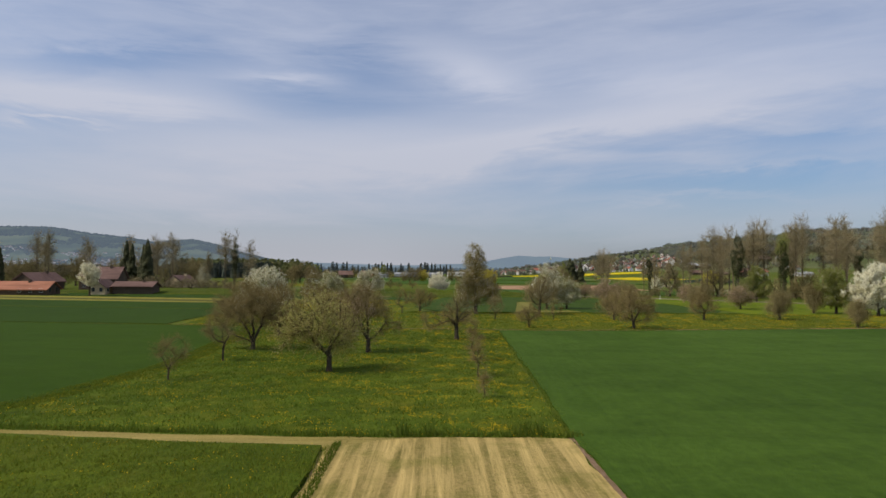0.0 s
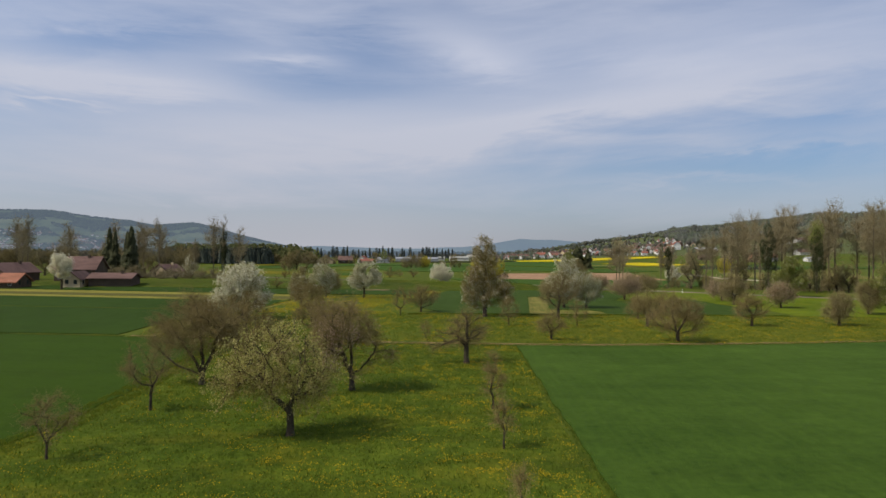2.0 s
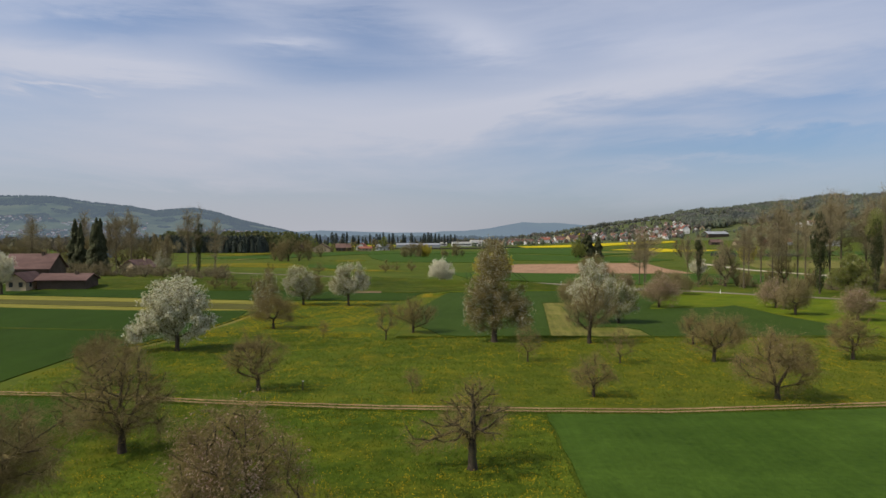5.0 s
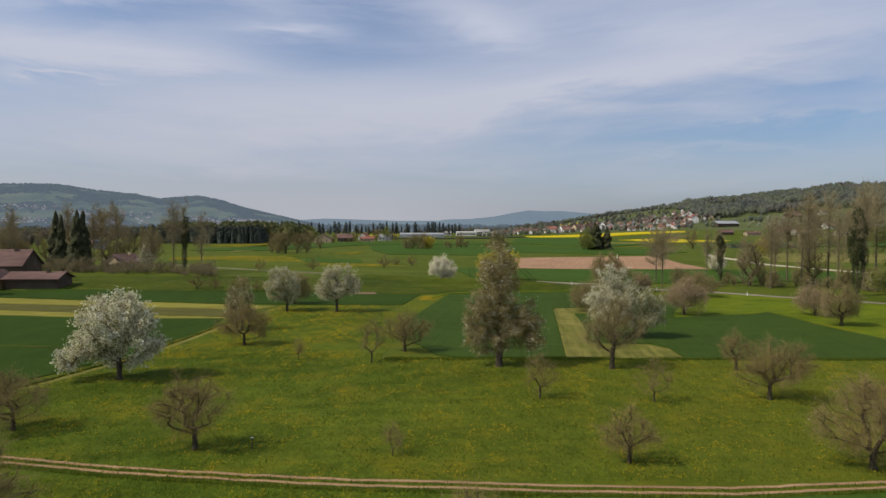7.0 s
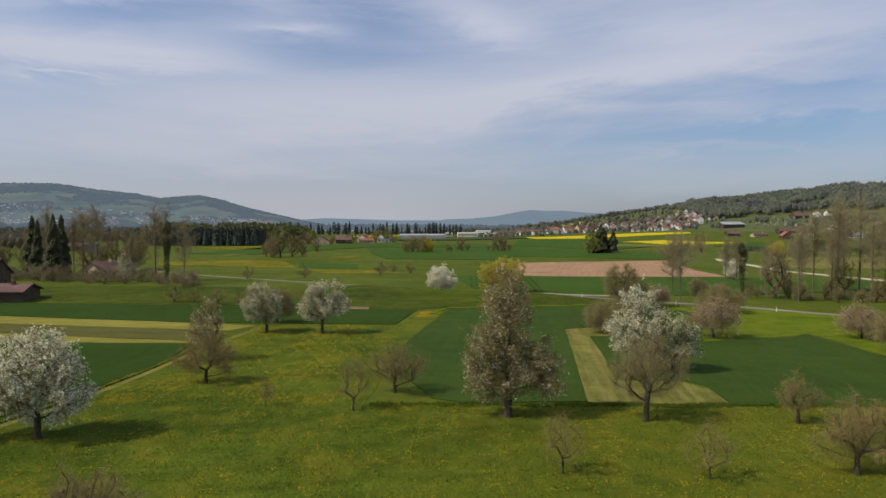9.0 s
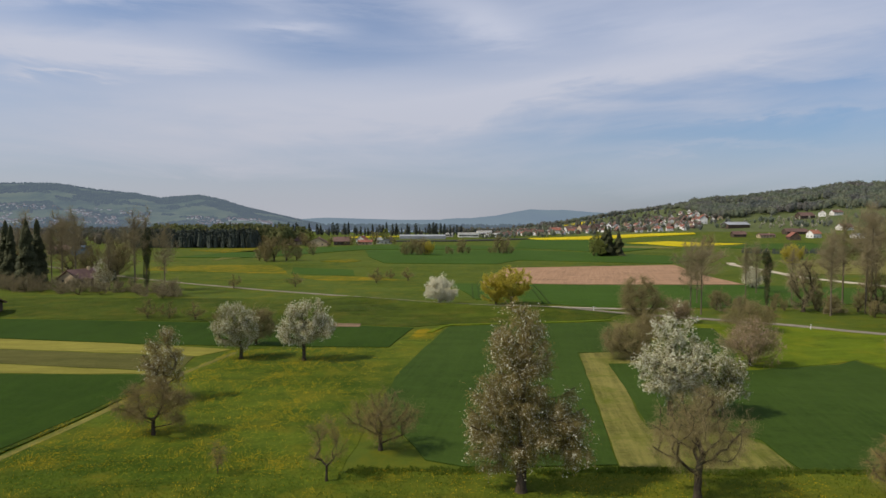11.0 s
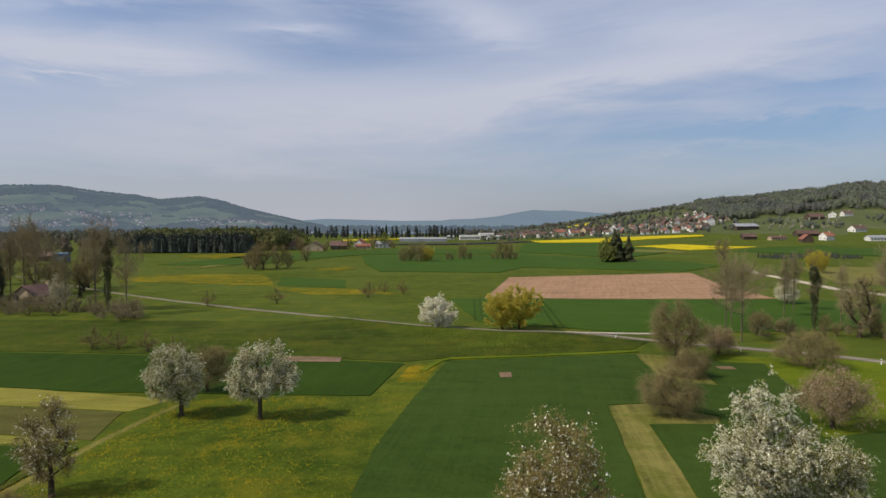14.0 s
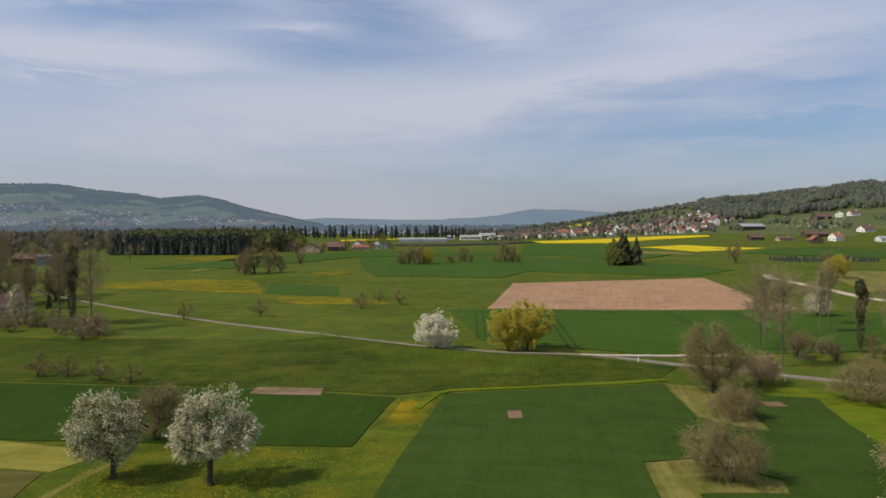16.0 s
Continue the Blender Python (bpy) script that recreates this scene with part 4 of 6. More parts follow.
plant("pear_tree", pear(62, 15.4, -4.8, 5.8, 2600, 62000, bud=LEAF_OLIVE, fork=11.5, leader=0.17, leaf=0.052, twigs=11000, mixed=(22000, 0.055, PETAL), targets=380, twig_len=0.8, hang=0.8, bunch=0.5, lobes=[(-0.1, 0, 13.2, 2.1, 2.1, 1.9), (-0.2, 0, 11.4, 2.6, 2.5, 2.6), (-0.3, 0, 8.8, 2.7, 2.6, 3.2), (-2.5, 0, 6.4, 1.8, 2.2, 3.4), (-3.0, 0.3, 4.0, 1.3, 1.8, 2.2), (3.0, 0, 6.0, 2.0, 2.4, 2.8), (4.2, -0.2, 4.2, 1.6, 1.9, 2.4), (0.2, 0, 5.6, 2.4, 2.4, 3.0)]), 8.15, 127.7, "tall narrow pear tree, brownish with fading white blossom", PEARS)
plant("pear_tree", pear(63, 11.9, -4.0, 3.4, 27000, 16000, 0.06, bunch=0.5, fork=7.5, leader=0.3, targets=180, twigs=3600, lobes=[(0.3, 0, 7.2, 2.9, 3.0, 3.8), (-0.4, 0, 10.2, 1.7, 1.6, 1.5), (-2.1, 0, 5.6, 2.1, 2.4, 2.8), (2.4, 0, 6.0, 2.0, 2.4, 2.8), (1.8, 0, 8.6, 1.4, 1.5, 1.5), (1.6, 0, 4.2, 2.6, 2.4, 2.2)]), 26.5, 146.5, "tall white blossoming pear tree beside a mown strip", PEARS)
plant("pear_tree", pear(64, 8.8, -2.8, 3.2, 10000, 17000, 0.06, bunch=0.5, lobes=[(0, 0, 5.2, 2.7, 2.7, 3.0), (-1.4, 0, 6.6, 1.6, 1.6, 1.7), (1.8, 0, 4.6, 1.7, 2, 2.2), (-0.8, 0, 3.2, 2.2, 2.2, 1.6)]), 31.2, 146.3, "smaller pear tree, green leaves among white blossom", PEARS)
plant("pear_tree", pear(65, 10.1, -4.0, 2.4, 8500, 20000, twigs=4200, fork=2.0, lobes=[(-0.6, 0, 5.8, 2.9, 2.8, 2.9), (-2.6, 0, 4.6, 1.6, 2.0, 2.0), (1.2, 0, 5.0, 1.4, 1.8, 1.8), (-0.9, 0, 8.6, 1.1, 1.1, 1.3), (-2.2, 0, 7.0, 1.3, 1.3, 1.4)]), -29.1, 173.6, "pear tree with white blossom and fresh green leaves", PEARS)
plant("pear_tree", pear(66, 10.2, -4.4, 4.0, 12000, 14000, twigs=4200, fork=2.2, lobes=[(-0.2, 0, 6.2, 2.9, 2.8, 2.9), (-2.8, 0, 4.6, 1.7, 2.0, 1.9), (2.7, 0, 5.4, 1.6, 2.0, 2.2), (-1.6, 0, 8.2, 1.4, 1.4, 1.4), (1.2, 0.3, 8.4, 1.2, 1.2, 1.4), (2.4, 0, 7.2, 1.3, 1.3, 1.3)]), -19.2, 172.4, "round white blossoming pear tree in the meadow", PEARS)
plant("pear_tree", pear(67, 9.3, -3.0, 2.2, 1100, 4500, bud=LEAF_OLIVE), -30.6, 151.8, "sparse old pear tree with a little white blossom", PEARS)
plant("pear_tree", pear(68, 7.3, -4.3, 4.0, 12000, 300, 0.11, bunch=0.6), 0.6, 228.6, "round white blossoming fruit tree beside the road", PEARS)
plant("pear_tree", pear(69, 11.8, -3.9, 3.9, 12000, 1500, 0.12, bunch=0.7, fork=3.4, lobes=[(0, 0, 7.6, 3.3, 3.3, 3.4), (-0.8, 0, 9.6, 1.8, 1.8, 1.7), (1.6, 0, 6.4, 1.7, 1.8, 1.8)]), -111.3, 197.3, "white blossoming pear tree beside the farmhouse", PEARS)
plant("pear_tree", pear(70, 12.2, -6.2, 5.4, 22000, 2500, 0.125, bunch=0.7, twigs=4000, targets=150), 94.0, 129.0, "large white blossoming pear tree", PEARS)
plant("pear_tree", pear(72, 10.2, -3.2, 2.8, 3000, 3500, 0.085, fork=0.8), -97.4, 257.0, "feathery tree with thin pinkish white blossom", PEARS)
plant("pear_tree", pear(71, 7.6, -3.5, 3.2, 5500, 1500, 0.1, bunch=0.5), 99.9, 276.0, "small tree with pale blossom beside the lane", PEARS)

# trees beside the crop and the road
for i, (x, y, h, l, r, b, lab) in enumerate([
        (30.6, 173.4, 6.2, -4.9, 2.6, BUD, "twiggy bare tree on a mown strip"), (41.8, 204.2, 11.0, -4.7, 4.5, BUD, "dark twiggy tree beside the road"),
        (39.3, 192.3, 4.2, -2.6, 2.8, BUD, "low brown tree between crop fields"), (60.7, 198.8, 6.4, -4.8, 5.4, BUD, "broad dense twiggy tree beside the road"), (50.8, 208.6, 5.1, -3.0, 2.8, BUD_PINK, "small pinkish fruit tree beside the road"),
        (46.6, 169.9, 7.0, -3.8, 4.0, BUD_PINK, "fruit tree with pink buds beside the crop"), (71.0, 169.4, 6.0, -4.0, 3.3, BUD_PINK, "fruit tree with pinkish blossom buds"),
        (68.3, 157.6, 7.6, -3.2, 3.1, BUD, "bare brown fruit tree in the grass"), (65.8, 116.7, 6.4, -2.2, 2.2, BUD, "bare brown fruit tree in the meadow"),
        (70.7, 102.0, 4.6, -1.3, 1.2, BUD, "slender bare tree at the field edge"), (84.8, 136.6, 7.0, -2.0, 2.0, BUD, "slim bare tree in the meadow"),
        (-30.2, 184.2, 7.0, -2.4, 3.4, BUD, "brown bare tree behind white pears"), (75.0, 150.0, 6.0, -3.0, 3.0, BUD_PINK, "fruit tree with pale pink buds")]):
    plant("fruit_tree", apple(80 + i, h, l, r, bud=b, fork=h * (0.12 if i < 4 else 0.22), leaves=int((2200 if i < 4 else 1000) + (230 if b is BUD_PINK else 90) * h * h), leaf=0.06, twigs=int((2600 if i < 4 else 1200) + 20 * h * h), twig_r=0.013, twig_len=1.15, crook=0.06, twig=TWIG_HAZE, mixed=(int(75 * h * h), 0.06, PINK_PETAL) if b is BUD_PINK else None), x, y, lab, "fruit trees near the road")
for i, (x, y, h, l, r) in enumerate([(98.0, 186.0, 12.3, -4.6, 4.0), (89.0, 135.2, 11.4, -4.4, 3.8)]):
    plant("leafy_tree", pear(100 + i, h, l, r, 900, 36000, leaf=0.095, twigs=3600, bunch=0.8), x, y, "broad tree in fresh green leaf", "leafy trees")
bush_mesh = apple(110, 5.0, -3.0, 3.0, fork=1.1, leaves=600, leaf=0.08, twigs=560, crook=0.05, targets=40, twig_r=0.018, orders=1, sides=5)
for x, y, s, a in [(-21.7, 287.4, 1.1, 0), (-18.5, 305.9, 0.78, 80), (-11.6, 298.0, 1.0, 150), (-45.3, 271.7, 0.95, 220), (-62.9, 266.5, 0.9, 300), (-62.3, 211.7, 0.9, 20), (-57.5, 211.7, 0.76, 100), (-51.2, 209.9, 0.82, 200), (-46.0, 209.0, 0.66, 280)]:
    plant("orchard_tree", bush_mesh, x, y, "small round bare orchard tree on the grass", "orchard trees on the bank", a, s)
for x, y, s, a in [(14.2, 227.9, 1.02, 0), (18.0, 229.0, 1.14, 120)]:
    plant("willow", pear(120, 9.8, -4.9, 4.9, 0, 68000, bud=LEAF_YELLOW, leaf=0.064, bunch=1.0, mixed=None, fork=1.3, trunk=0.2, twig=TWIG_GREY, twigs=1500, targets=90, orders=1, lobes=[(0, 0, 5.4, 4.0, 4.0, 3.6), (-1.8, 0, 4.0, 2.8, 3.2, 2.6), (1.8, 0, 4.2, 2.8, 3.2, 2.8), (0, 0, 7.4, 2.6, 2.6, 1.6)]) if a == 0 else willow_mesh, x, y, "yellow-green willow in young leaf beside the road", "willows", a, s)
    willow_mesh = {c.name.split(".")[0]: c.data for c in bpy.data.objects["willow"].children}


def tall_bare(seed, h, w, leader=0.3, **more):
    """A tall bare tree: a straight leader, steep limbs and a narrow lacy crown."""
    r = random.Random(seed)
    lobes = [(0, 0, h * 0.55, w * 0.7, w * 0.7, h * 0.26), (0, 0, h * 0.82, w * 0.62, w * 0.62, h * 0.19)]
    for k in range(4):
        a, up = k * 1.6 + r.uniform(0, 1.0), r.uniform(0.50, 0.80)
        lobes.append((w * 0.85 * math.cos(a), w * 0.85 * math.sin(a), h * up, w * 0.5, w * 0.5, h * r.uniform(0.10, 0.17)))
    set_to = dict(targets=84, twigs=1350, twig_len=1.3, trunk=0.0092 * h, rise=0.8, crook=0.06, twig_r=0.016, orders=1, sides=5, limb=0.54)
    set_to.update(more)
    return tree_meshes("tall", seed, h * 0.84, lobes, BARK_GREY, TWIG_GREY, None, leader=leader, **set_to)


TALL = [tall_bare(130 + i, 15.0, w, leader=f) for i, (w, f) in enumerate(((1.7, 0.24), (2.3, 0.38), (2.9, 0.32)))]
BROAD = tall_bare(134, 15.0, 4.0, 0.36, twigs=2200)
BUSH = [apple(140 + i, 4.0, -2.6, 2.6, fork=0.4, leaves=220, leaf=0.10, twigs=420, targets=24, twig_r=0.02, twig_len=1.1, crook=0.04, twig=TWIG_GREY, orders=1, sides=4) for i in range(2)]
THICKET = apple(151, 7.0, -2.8, 2.8, fork=0.7, leaves=500, leaf=0.09, twigs=1300, crook=0.05, targets=60, twig_r=0.013, orders=1, sides=5, twig_len=1.1, rise=0.7, hang=0.0, twig=TWIG_HAZE, lobes=[(0, 0, 3.6, 1.6, 1.6, 2.8), (-1.3, 0.5, 2.8, 1.3, 1.3, 1.9), (1.2, -0.4, 3.2, 1.2, 1.2, 2.2), (0.3, 0.2, 5.8, 0.9, 0.9, 1.2)])
rng = random.Random(5)
hedge = [(x, y, s * (1.45 if x > 100 else 1.15)) for x, y, s in [(67.5, 240, 0.8), (88.6, 218.2, 1.1), (91, 238, 0.85), (96, 230, 1.15), (103, 226, 1.2), (110, 228, 1.25), (104, 238, 1.1), (116, 222, 1.3), (122, 226, 1.35), (128, 216, 1.3),
         (134, 222, 1.4), (140, 212, 1.35), (146, 216, 1.4), (152, 204, 1.4), (160, 208, 1.5), (113, 242, 1.2), (125, 236, 1.3), (136, 232, 1.3), (168, 196, 1.5), (178, 190, 1.5), (150, 228, 1.4), (86, 252, 0.9), (94, 262, 0.9), (188, 180, 1.5), (170, 215, 1.5), (99, 222, 1.0), (107, 219, 1.0), (131, 228, 1.2), (143, 224, 1.2), (157, 214, 1.3), (163, 200, 1.3), (119, 231, 1.1), (111, 236, 1.1), (174, 202, 1.4), (139, 205, 1.1)]]
for i, (x, y, s) in enumerate(hedge):
    plant("bare_tree", TALL[i % 3], x, y, "tall bare tree in the hedgerow beyond the road", "hedgerow trees", rng.random() * 360, s)
for x, y, s in [(63.2, 233.3, 1.14), (60.3, 220.0, 1.18), (-136, 299, 1.7), (-122.6, 285, 1.7)]:
    plant("bare_tree", BROAD, x, y, "broad bare tree with a clear trunk", "hedgerow trees", x * 3, s)
round_tree = apple(150, 13.8, -4.0, 3.4, fork=1.6, twigs=2600, leaves=5000, leaf=0.08, twig_r=0.02, orders=1, twig_len=1.3, twig=TWIG_GREY, crook=0.04, targets=120)
plant("bare_tree", round_tree, 86.1, 224.4, "dense round twiggy tree in the hedgerow", "hedgerow trees")
for i in range(64):
    f = i / 63
    plant("bush", (THICKET, THICKET, BUSH[0])[i % 3], 66 + 110 * f + rng.uniform(-3, 3), 231 - 34 * f + rng.uniform(-6, 6), "brown bare bush in the hedgerow", "hedgerow bushes", rng.random() * 360, rng.uniform(0.5, 1.25) * (1.25 if i % 2 == 0 and f > 0.25 else 0.8))
left_hedge = [(-89.4, 259.3, 1.6), (-76.3, 250, 1.35), (-95.7, 257, 1.05), (-150, 300, 1.7), (-165, 290, 1.6), (-180, 285, 1.8), (-195, 300, 1.8), (-205, 280, 1.7), (-134, 290, 1.4), (-142, 282, 1.3), (-156, 276, 1.4), (-172, 270, 1.4)]
for i, (x, y, s) in enumerate(left_hedge):
    plant("bare_tree", TALL[(i + 1) % 3], x, y, "tall bare tree beside the farm", "trees by the farm", rng.random() * 360, s)
for i in range(44):
    plant("bush", BUSH[i % 2], -70 - 1.9 * i + rng.uniform(-2, 2), 243 + 0.6 * i + rng.uniform(-5, 7), "brown bare bush on the bank", "bushes on the bank", rng.random() * 360, rng.uniform(0.7, 1.5))


for i in range(30):
    plant("bare_tree", THICKET, -118 - 4.2 * i + rng.uniform(-4, 4), 296 + rng.uniform(-8, 40), "bare brown tree in the wood behind the farm", "trees behind the farm", rng.random() * 360, rng.uniform(1.3, 2.4))


def spruce(seed, h, w):
    """A spruce: a straight trunk and tiers of drooping needle boughs."""
    r = np.random.default_rng(seed)
    n = int(260 * h)
    z = h * (0.06 + 0.94 * r.random(n) ** 1.15)
    a = r.random(n) * 2 * math.pi
    lobe = 0.72 + 0.16 * np.sin(2 * a + z * 0.55 + seed) + 0.14 * np.sin(3 * a - z * 1.3) + 0.07 * np.sin(z * 2.6 + seed) + 0.10 * np.sin(z * 0.9 + 2 * seed)
    reach = w * (1 - z / h) ** 0.75 * (0.35 + 0.65 * r.random(n)) * lobe + 0.22
    tip = np.stack([np.cos(a) * reach, np.sin(a) * reach, z - 0.28 * reach], 1)
    side = np.stack([-np.sin(a), np.cos(a), np.zeros(n)], 1) * (0.22 + 0.18 * reach)[:, None]
    root = np.stack([np.cos(a) * reach * 0.25, np.sin(a) * reach * 0.25, z + 0.1], 1)
    down = np.array([0, 0, -0.35]) * (0.5 + r.random((n, 1)))
    mid = (tip + root) / 2
    v = np.stack([root, mid + side + down, tip, mid - side + down, mid + [0, 0, 0.12]], 1).reshape(-1, 3)
    b = (np.arange(n) * 5)[:, None, None]
    f = (b + np.array([[0, 1, 4], [1, 2, 4], [2, 3, 4], [3, 0, 4]])[None]).reshape(-1, 3)
    tv, tf = tubes(np.array([[0, 0, 0.0]]), np.array([[0, 0, h * 0.97]]), np.array([0.02 * h]), np.array([0.02]), 8)
    return {"trunk": mesh("trunk", tv, tf, BARK, True), "crown": mesh("crown", v, f, NEEDLE)}


SPRUCE = [spruce(150, 21, 5.2), spruce(151, 21, 4.4), spruce(152, 21, 4.9)]
for i, (x, y, s) in enumerate([(-139.5, 276, 1.0), (-135, 272, 0.92), (-132, 280, 1.02), (-124.5, 264, 1.0), (-128, 268, 0.9), (-111, 288, 0.22), (-192, 268, 0.85), (-186, 262, 0.8)]):
    plant("spruce", SPRUCE[i % 3], x, y, "tall dark green spruce", "spruces", rng.random() * 360, s)

for x, y, h, w in [(102.2, 466, 19.0, 8.6), (105.0, 468.5, 17.2, 8.0), (110.4, 466, 16.2, 6.0)]:
    plant("spruce", spruce(int(x), h, w), x, y, "dark broad spruce in a clump among the fields", "spruces")
plant("broadleaf_tree", pear(171, 16.0, -4.2, 4.2, 0, 9000, bud=LEAF_GREEN, leaf=0.19, bunch=1.0, mixed=None, fork=1.6, twigs=700, orders=1, sides=5), 97.4, 465.5, "fresh yellow-green tree beside dark spruces")

ivy_tree = tall_bare(160, 16.5, 1.6)


def ivy_leaves(lobes, count, seed):
    at = in_lobes(lobes, count, np.random.default_rng(seed), 0.3)
    return mesh("ivy", *flakes(at, np.full(len(at), 0.15), np.random.default_rng(seed + 1)), IVY)


left_ivy = tall_bare(163, 25.5, 2.4, 0.5)
left_ivy["ivy"] = ivy_leaves([(0, 0, 6.0, 0.9, 0.9, 6.0), (0.2, 0, 11.0, 1.2, 1.1, 3.6), (-0.5, 0.2, 14.0, 1.3, 1.1, 2.6), (0.6, 0, 16.6, 1.0, 0.9, 2.2), (1.3, 0, 12.5, 0.6, 0.6, 1.6)], 4600, 168)
ivy_tree["ivy"] = ivy_leaves([(0, 0, 5.0, 0.7, 0.7, 5.0), (0.2, 0, 9.0, 1.0, 0.9, 3.0), (-0.4, 0.2, 11.5, 1.0, 0.9, 2.2), (0.6, 0, 13.4, 1.2, 1.0, 2.0)], 3200, 161)
plant("ivy_tree", left_ivy, -84.6, 256.5, "tall bare tree wrapped in dark green ivy")
big_ivy = tall_bare(165, 22, 3.2, 0.3)
big_ivy["ivy"] = ivy_leaves([(0, 0, 6.0, 1.1, 1.1, 6.0), (-0.5, 0, 11.0, 1.7, 1.5, 4.5), (0.6, 0.2, 15.0, 1.6, 1.5, 3.2), (-0.2, 0, 18.4, 1.2, 1.1, 2.2), (1.6, 0, 9.0, 0.9, 0.9, 2.6), (-1.7, 0, 13.6, 0.9, 0.9, 2.4)], 6500, 166)
plant("ivy_tree", big_ivy, 100, 201, "great tree thickly hung with dark ivy", "ivy trees in the hedgerow", 0, 1.05)
fresh_at = in_lobes([(0, 0, 20.0, 2.2, 2.2, 3.2), (0.8, 0, 17.0, 2.4, 2.2, 2.4)], 5200, np.random.default_rng(191))
green_ivy = dict(big_ivy, foliage=mesh("foliage", *flakes(fresh_at, np.full(len(fresh_at), 0.10), np.random.default_rng(192)), LEAF_GREEN))
for x, y, s in [(116, 203, 0.98)]:
    plant("ivy_tree", green_ivy, x, y, "great ivy-hung tree with a fresh yellow-green top", "ivy trees in the hedgerow", x * 7, s)
for x, y, s in [(81.1, 231.3, 0.92), (129, 220, 1.05), (146, 210, 1.15)]:
    plant("ivy_tree", ivy_tree, x, y, "tall bare tree wrapped in dark green ivy", "ivy trees in the hedgerow", x * 7, s)

plant("willow", willow_mesh, 173, 383.5, "yellow-green willow beyond the hedgerow", "willows", 40, 1.3)
ribbon("field_path", [(-260, 412), (-216, 411), (-169, 409), (-140, 405)], 2.2, MOWN, 0.15, "pale grassy path across the plain", "path")

# far groups on the plain
for i, (x, y, s) in enumerate([(-91, 409, 2.2), (-97, 412, 1.9), (-86, 415, 2.0), (-81, 418, 1.5), (174.7, 482, 2.2), (-84, 473, 1.5), (-101, 416, 1.4), (-94, 405, 1.3)]):
    plant("bare_tree", THICKET, x, y, "round bare brown tree in a group on the plain", "trees on the plain", i * 67, s)
for i, (x, y, s) in enumerate([(-25, 474, 1.4), (-21, 477, 1.7), (-17, 473, 1.6), (-12, 476, 1.8), (-23, 471, 0.8), (-14, 471, 0.9), (2, 484, 0.9), (5, 485, 0.7), (13, 492, 1.7), (17, 493, 0.8), (10, 493, 0.8), (34, 493, 0.9), (38, 494, 2.0), (43, 495, 1.7), (46, 493, 0.8), (40, 491, 0.8), (31, 494, 0.7), (198, 430, 1.6), (206, 432, 1.2)]):
    plant("bush", THICKET, x, y, "round brown bush in a group on the plain", "bushes on the plain", i * 77, s)
for i, (x, y, s) in enumerate([(-122, 616, 1.5), (-103, 628, 1.3), (-86, 640, 1.6), (-68, 668, 2.0), (-130, 640, 1.9), (-52, 680, 1.4), (-101, 612, 0.7), (-90, 634, 0.7), (-80, 640, 0.7), (-150, 630, 1.8), (-160, 622, 1.6), (-138, 628, 1.4), (-48, 668, 1.0), (-118, 608, 0.6)]):
    plant("bare_tree", THICKET, x, y, "round bare brown tree among the hamlet houses", "trees in the hamlet", i * 51, s)
plant("willow", willow_mesh, -10, 475, "yellow-green willow among brown bushes", "willows", 70, 1.15)
for i in range(30):
    x, y = -185 - rng.random() * 190, 400 + rng.random() * 150
    plant("bare_tree", TALL[i % 3], x, y, "bare tree in the woodland strip behind the farm", "woodland strip trees", rng.random() * 360, rng.uniform(0.7, 1.2))
leafy = pear(170, 13, -6, 6, 0, 5000, leaf=0.26, mixed=None, twigs=500, orders=1, sides=5)
for x, y, s in [(94, 462, 1.0), (98, 460, 0.85), (-128, 655, 1.2), (-60, 690, 1.2), (-190, 700, 1.3)]:
    plant("leafy_tree", leafy, x, y, "broad tree in yellow-green spring leaf", "leafy trees on the plain", x, s)

DARK_WOODS = island_material("dark_far_woods", [(0.042, 0.054, 0.045), (0.070, 0.082, 0.062), (0.054, 0.066, 0.052)], 0.9)
# Blue raised in the dark crowns to imitate haze over the far row.
POPLAR_LEAF = island_material("dark_poplar_crowns", [(0.050, 0.064, 0.060), (0.080, 0.094, 0.082), (0.064, 0.078, 0.070)], 0.9, 0.2)
POPLAR = []
for i, w in enumerate((1.5, 2.1, 2.8)):
    leaf_at = in_lobes([(0, 0, 11, w, w, 9.2), (0.2, 0, 8, w * 1.25, w * 1.25, 5.5), (-0.2, 0.1, 14.5, w * 0.85, w * 0.85, 5.0)], 620, np.random.default_rng(171 + i), 0.25)
    POPLAR.append({"trunk": mesh("trunk", *tubes(np.array([[0, 0, 0.0]]), np.array([[0, 0, 17.0]]), np.array([0.35]), np.array([0.08]), 6), BARK_GREY, True), "crown": mesh("crown", *flakes(leaf_at, np.full(len(leaf_at), 0.62), np.random.default_rng(181 + i)), POPLAR_LEAF)})
x = -330.0
while x < 24:
    plant("poplar", POPLAR[rng.choice((0, 0, 1, 1, 2))], x, 985 + rng.uniform(-14, 14), "slim dark poplar in a long row", "poplar row", rng.random() * 360, rng.choice((0.72, 0.85, 0.95, 1.0, 1.05, 1.12)))
    x += rng.choice((4.2, 5.0, 5.5, 6.5, 9.0))



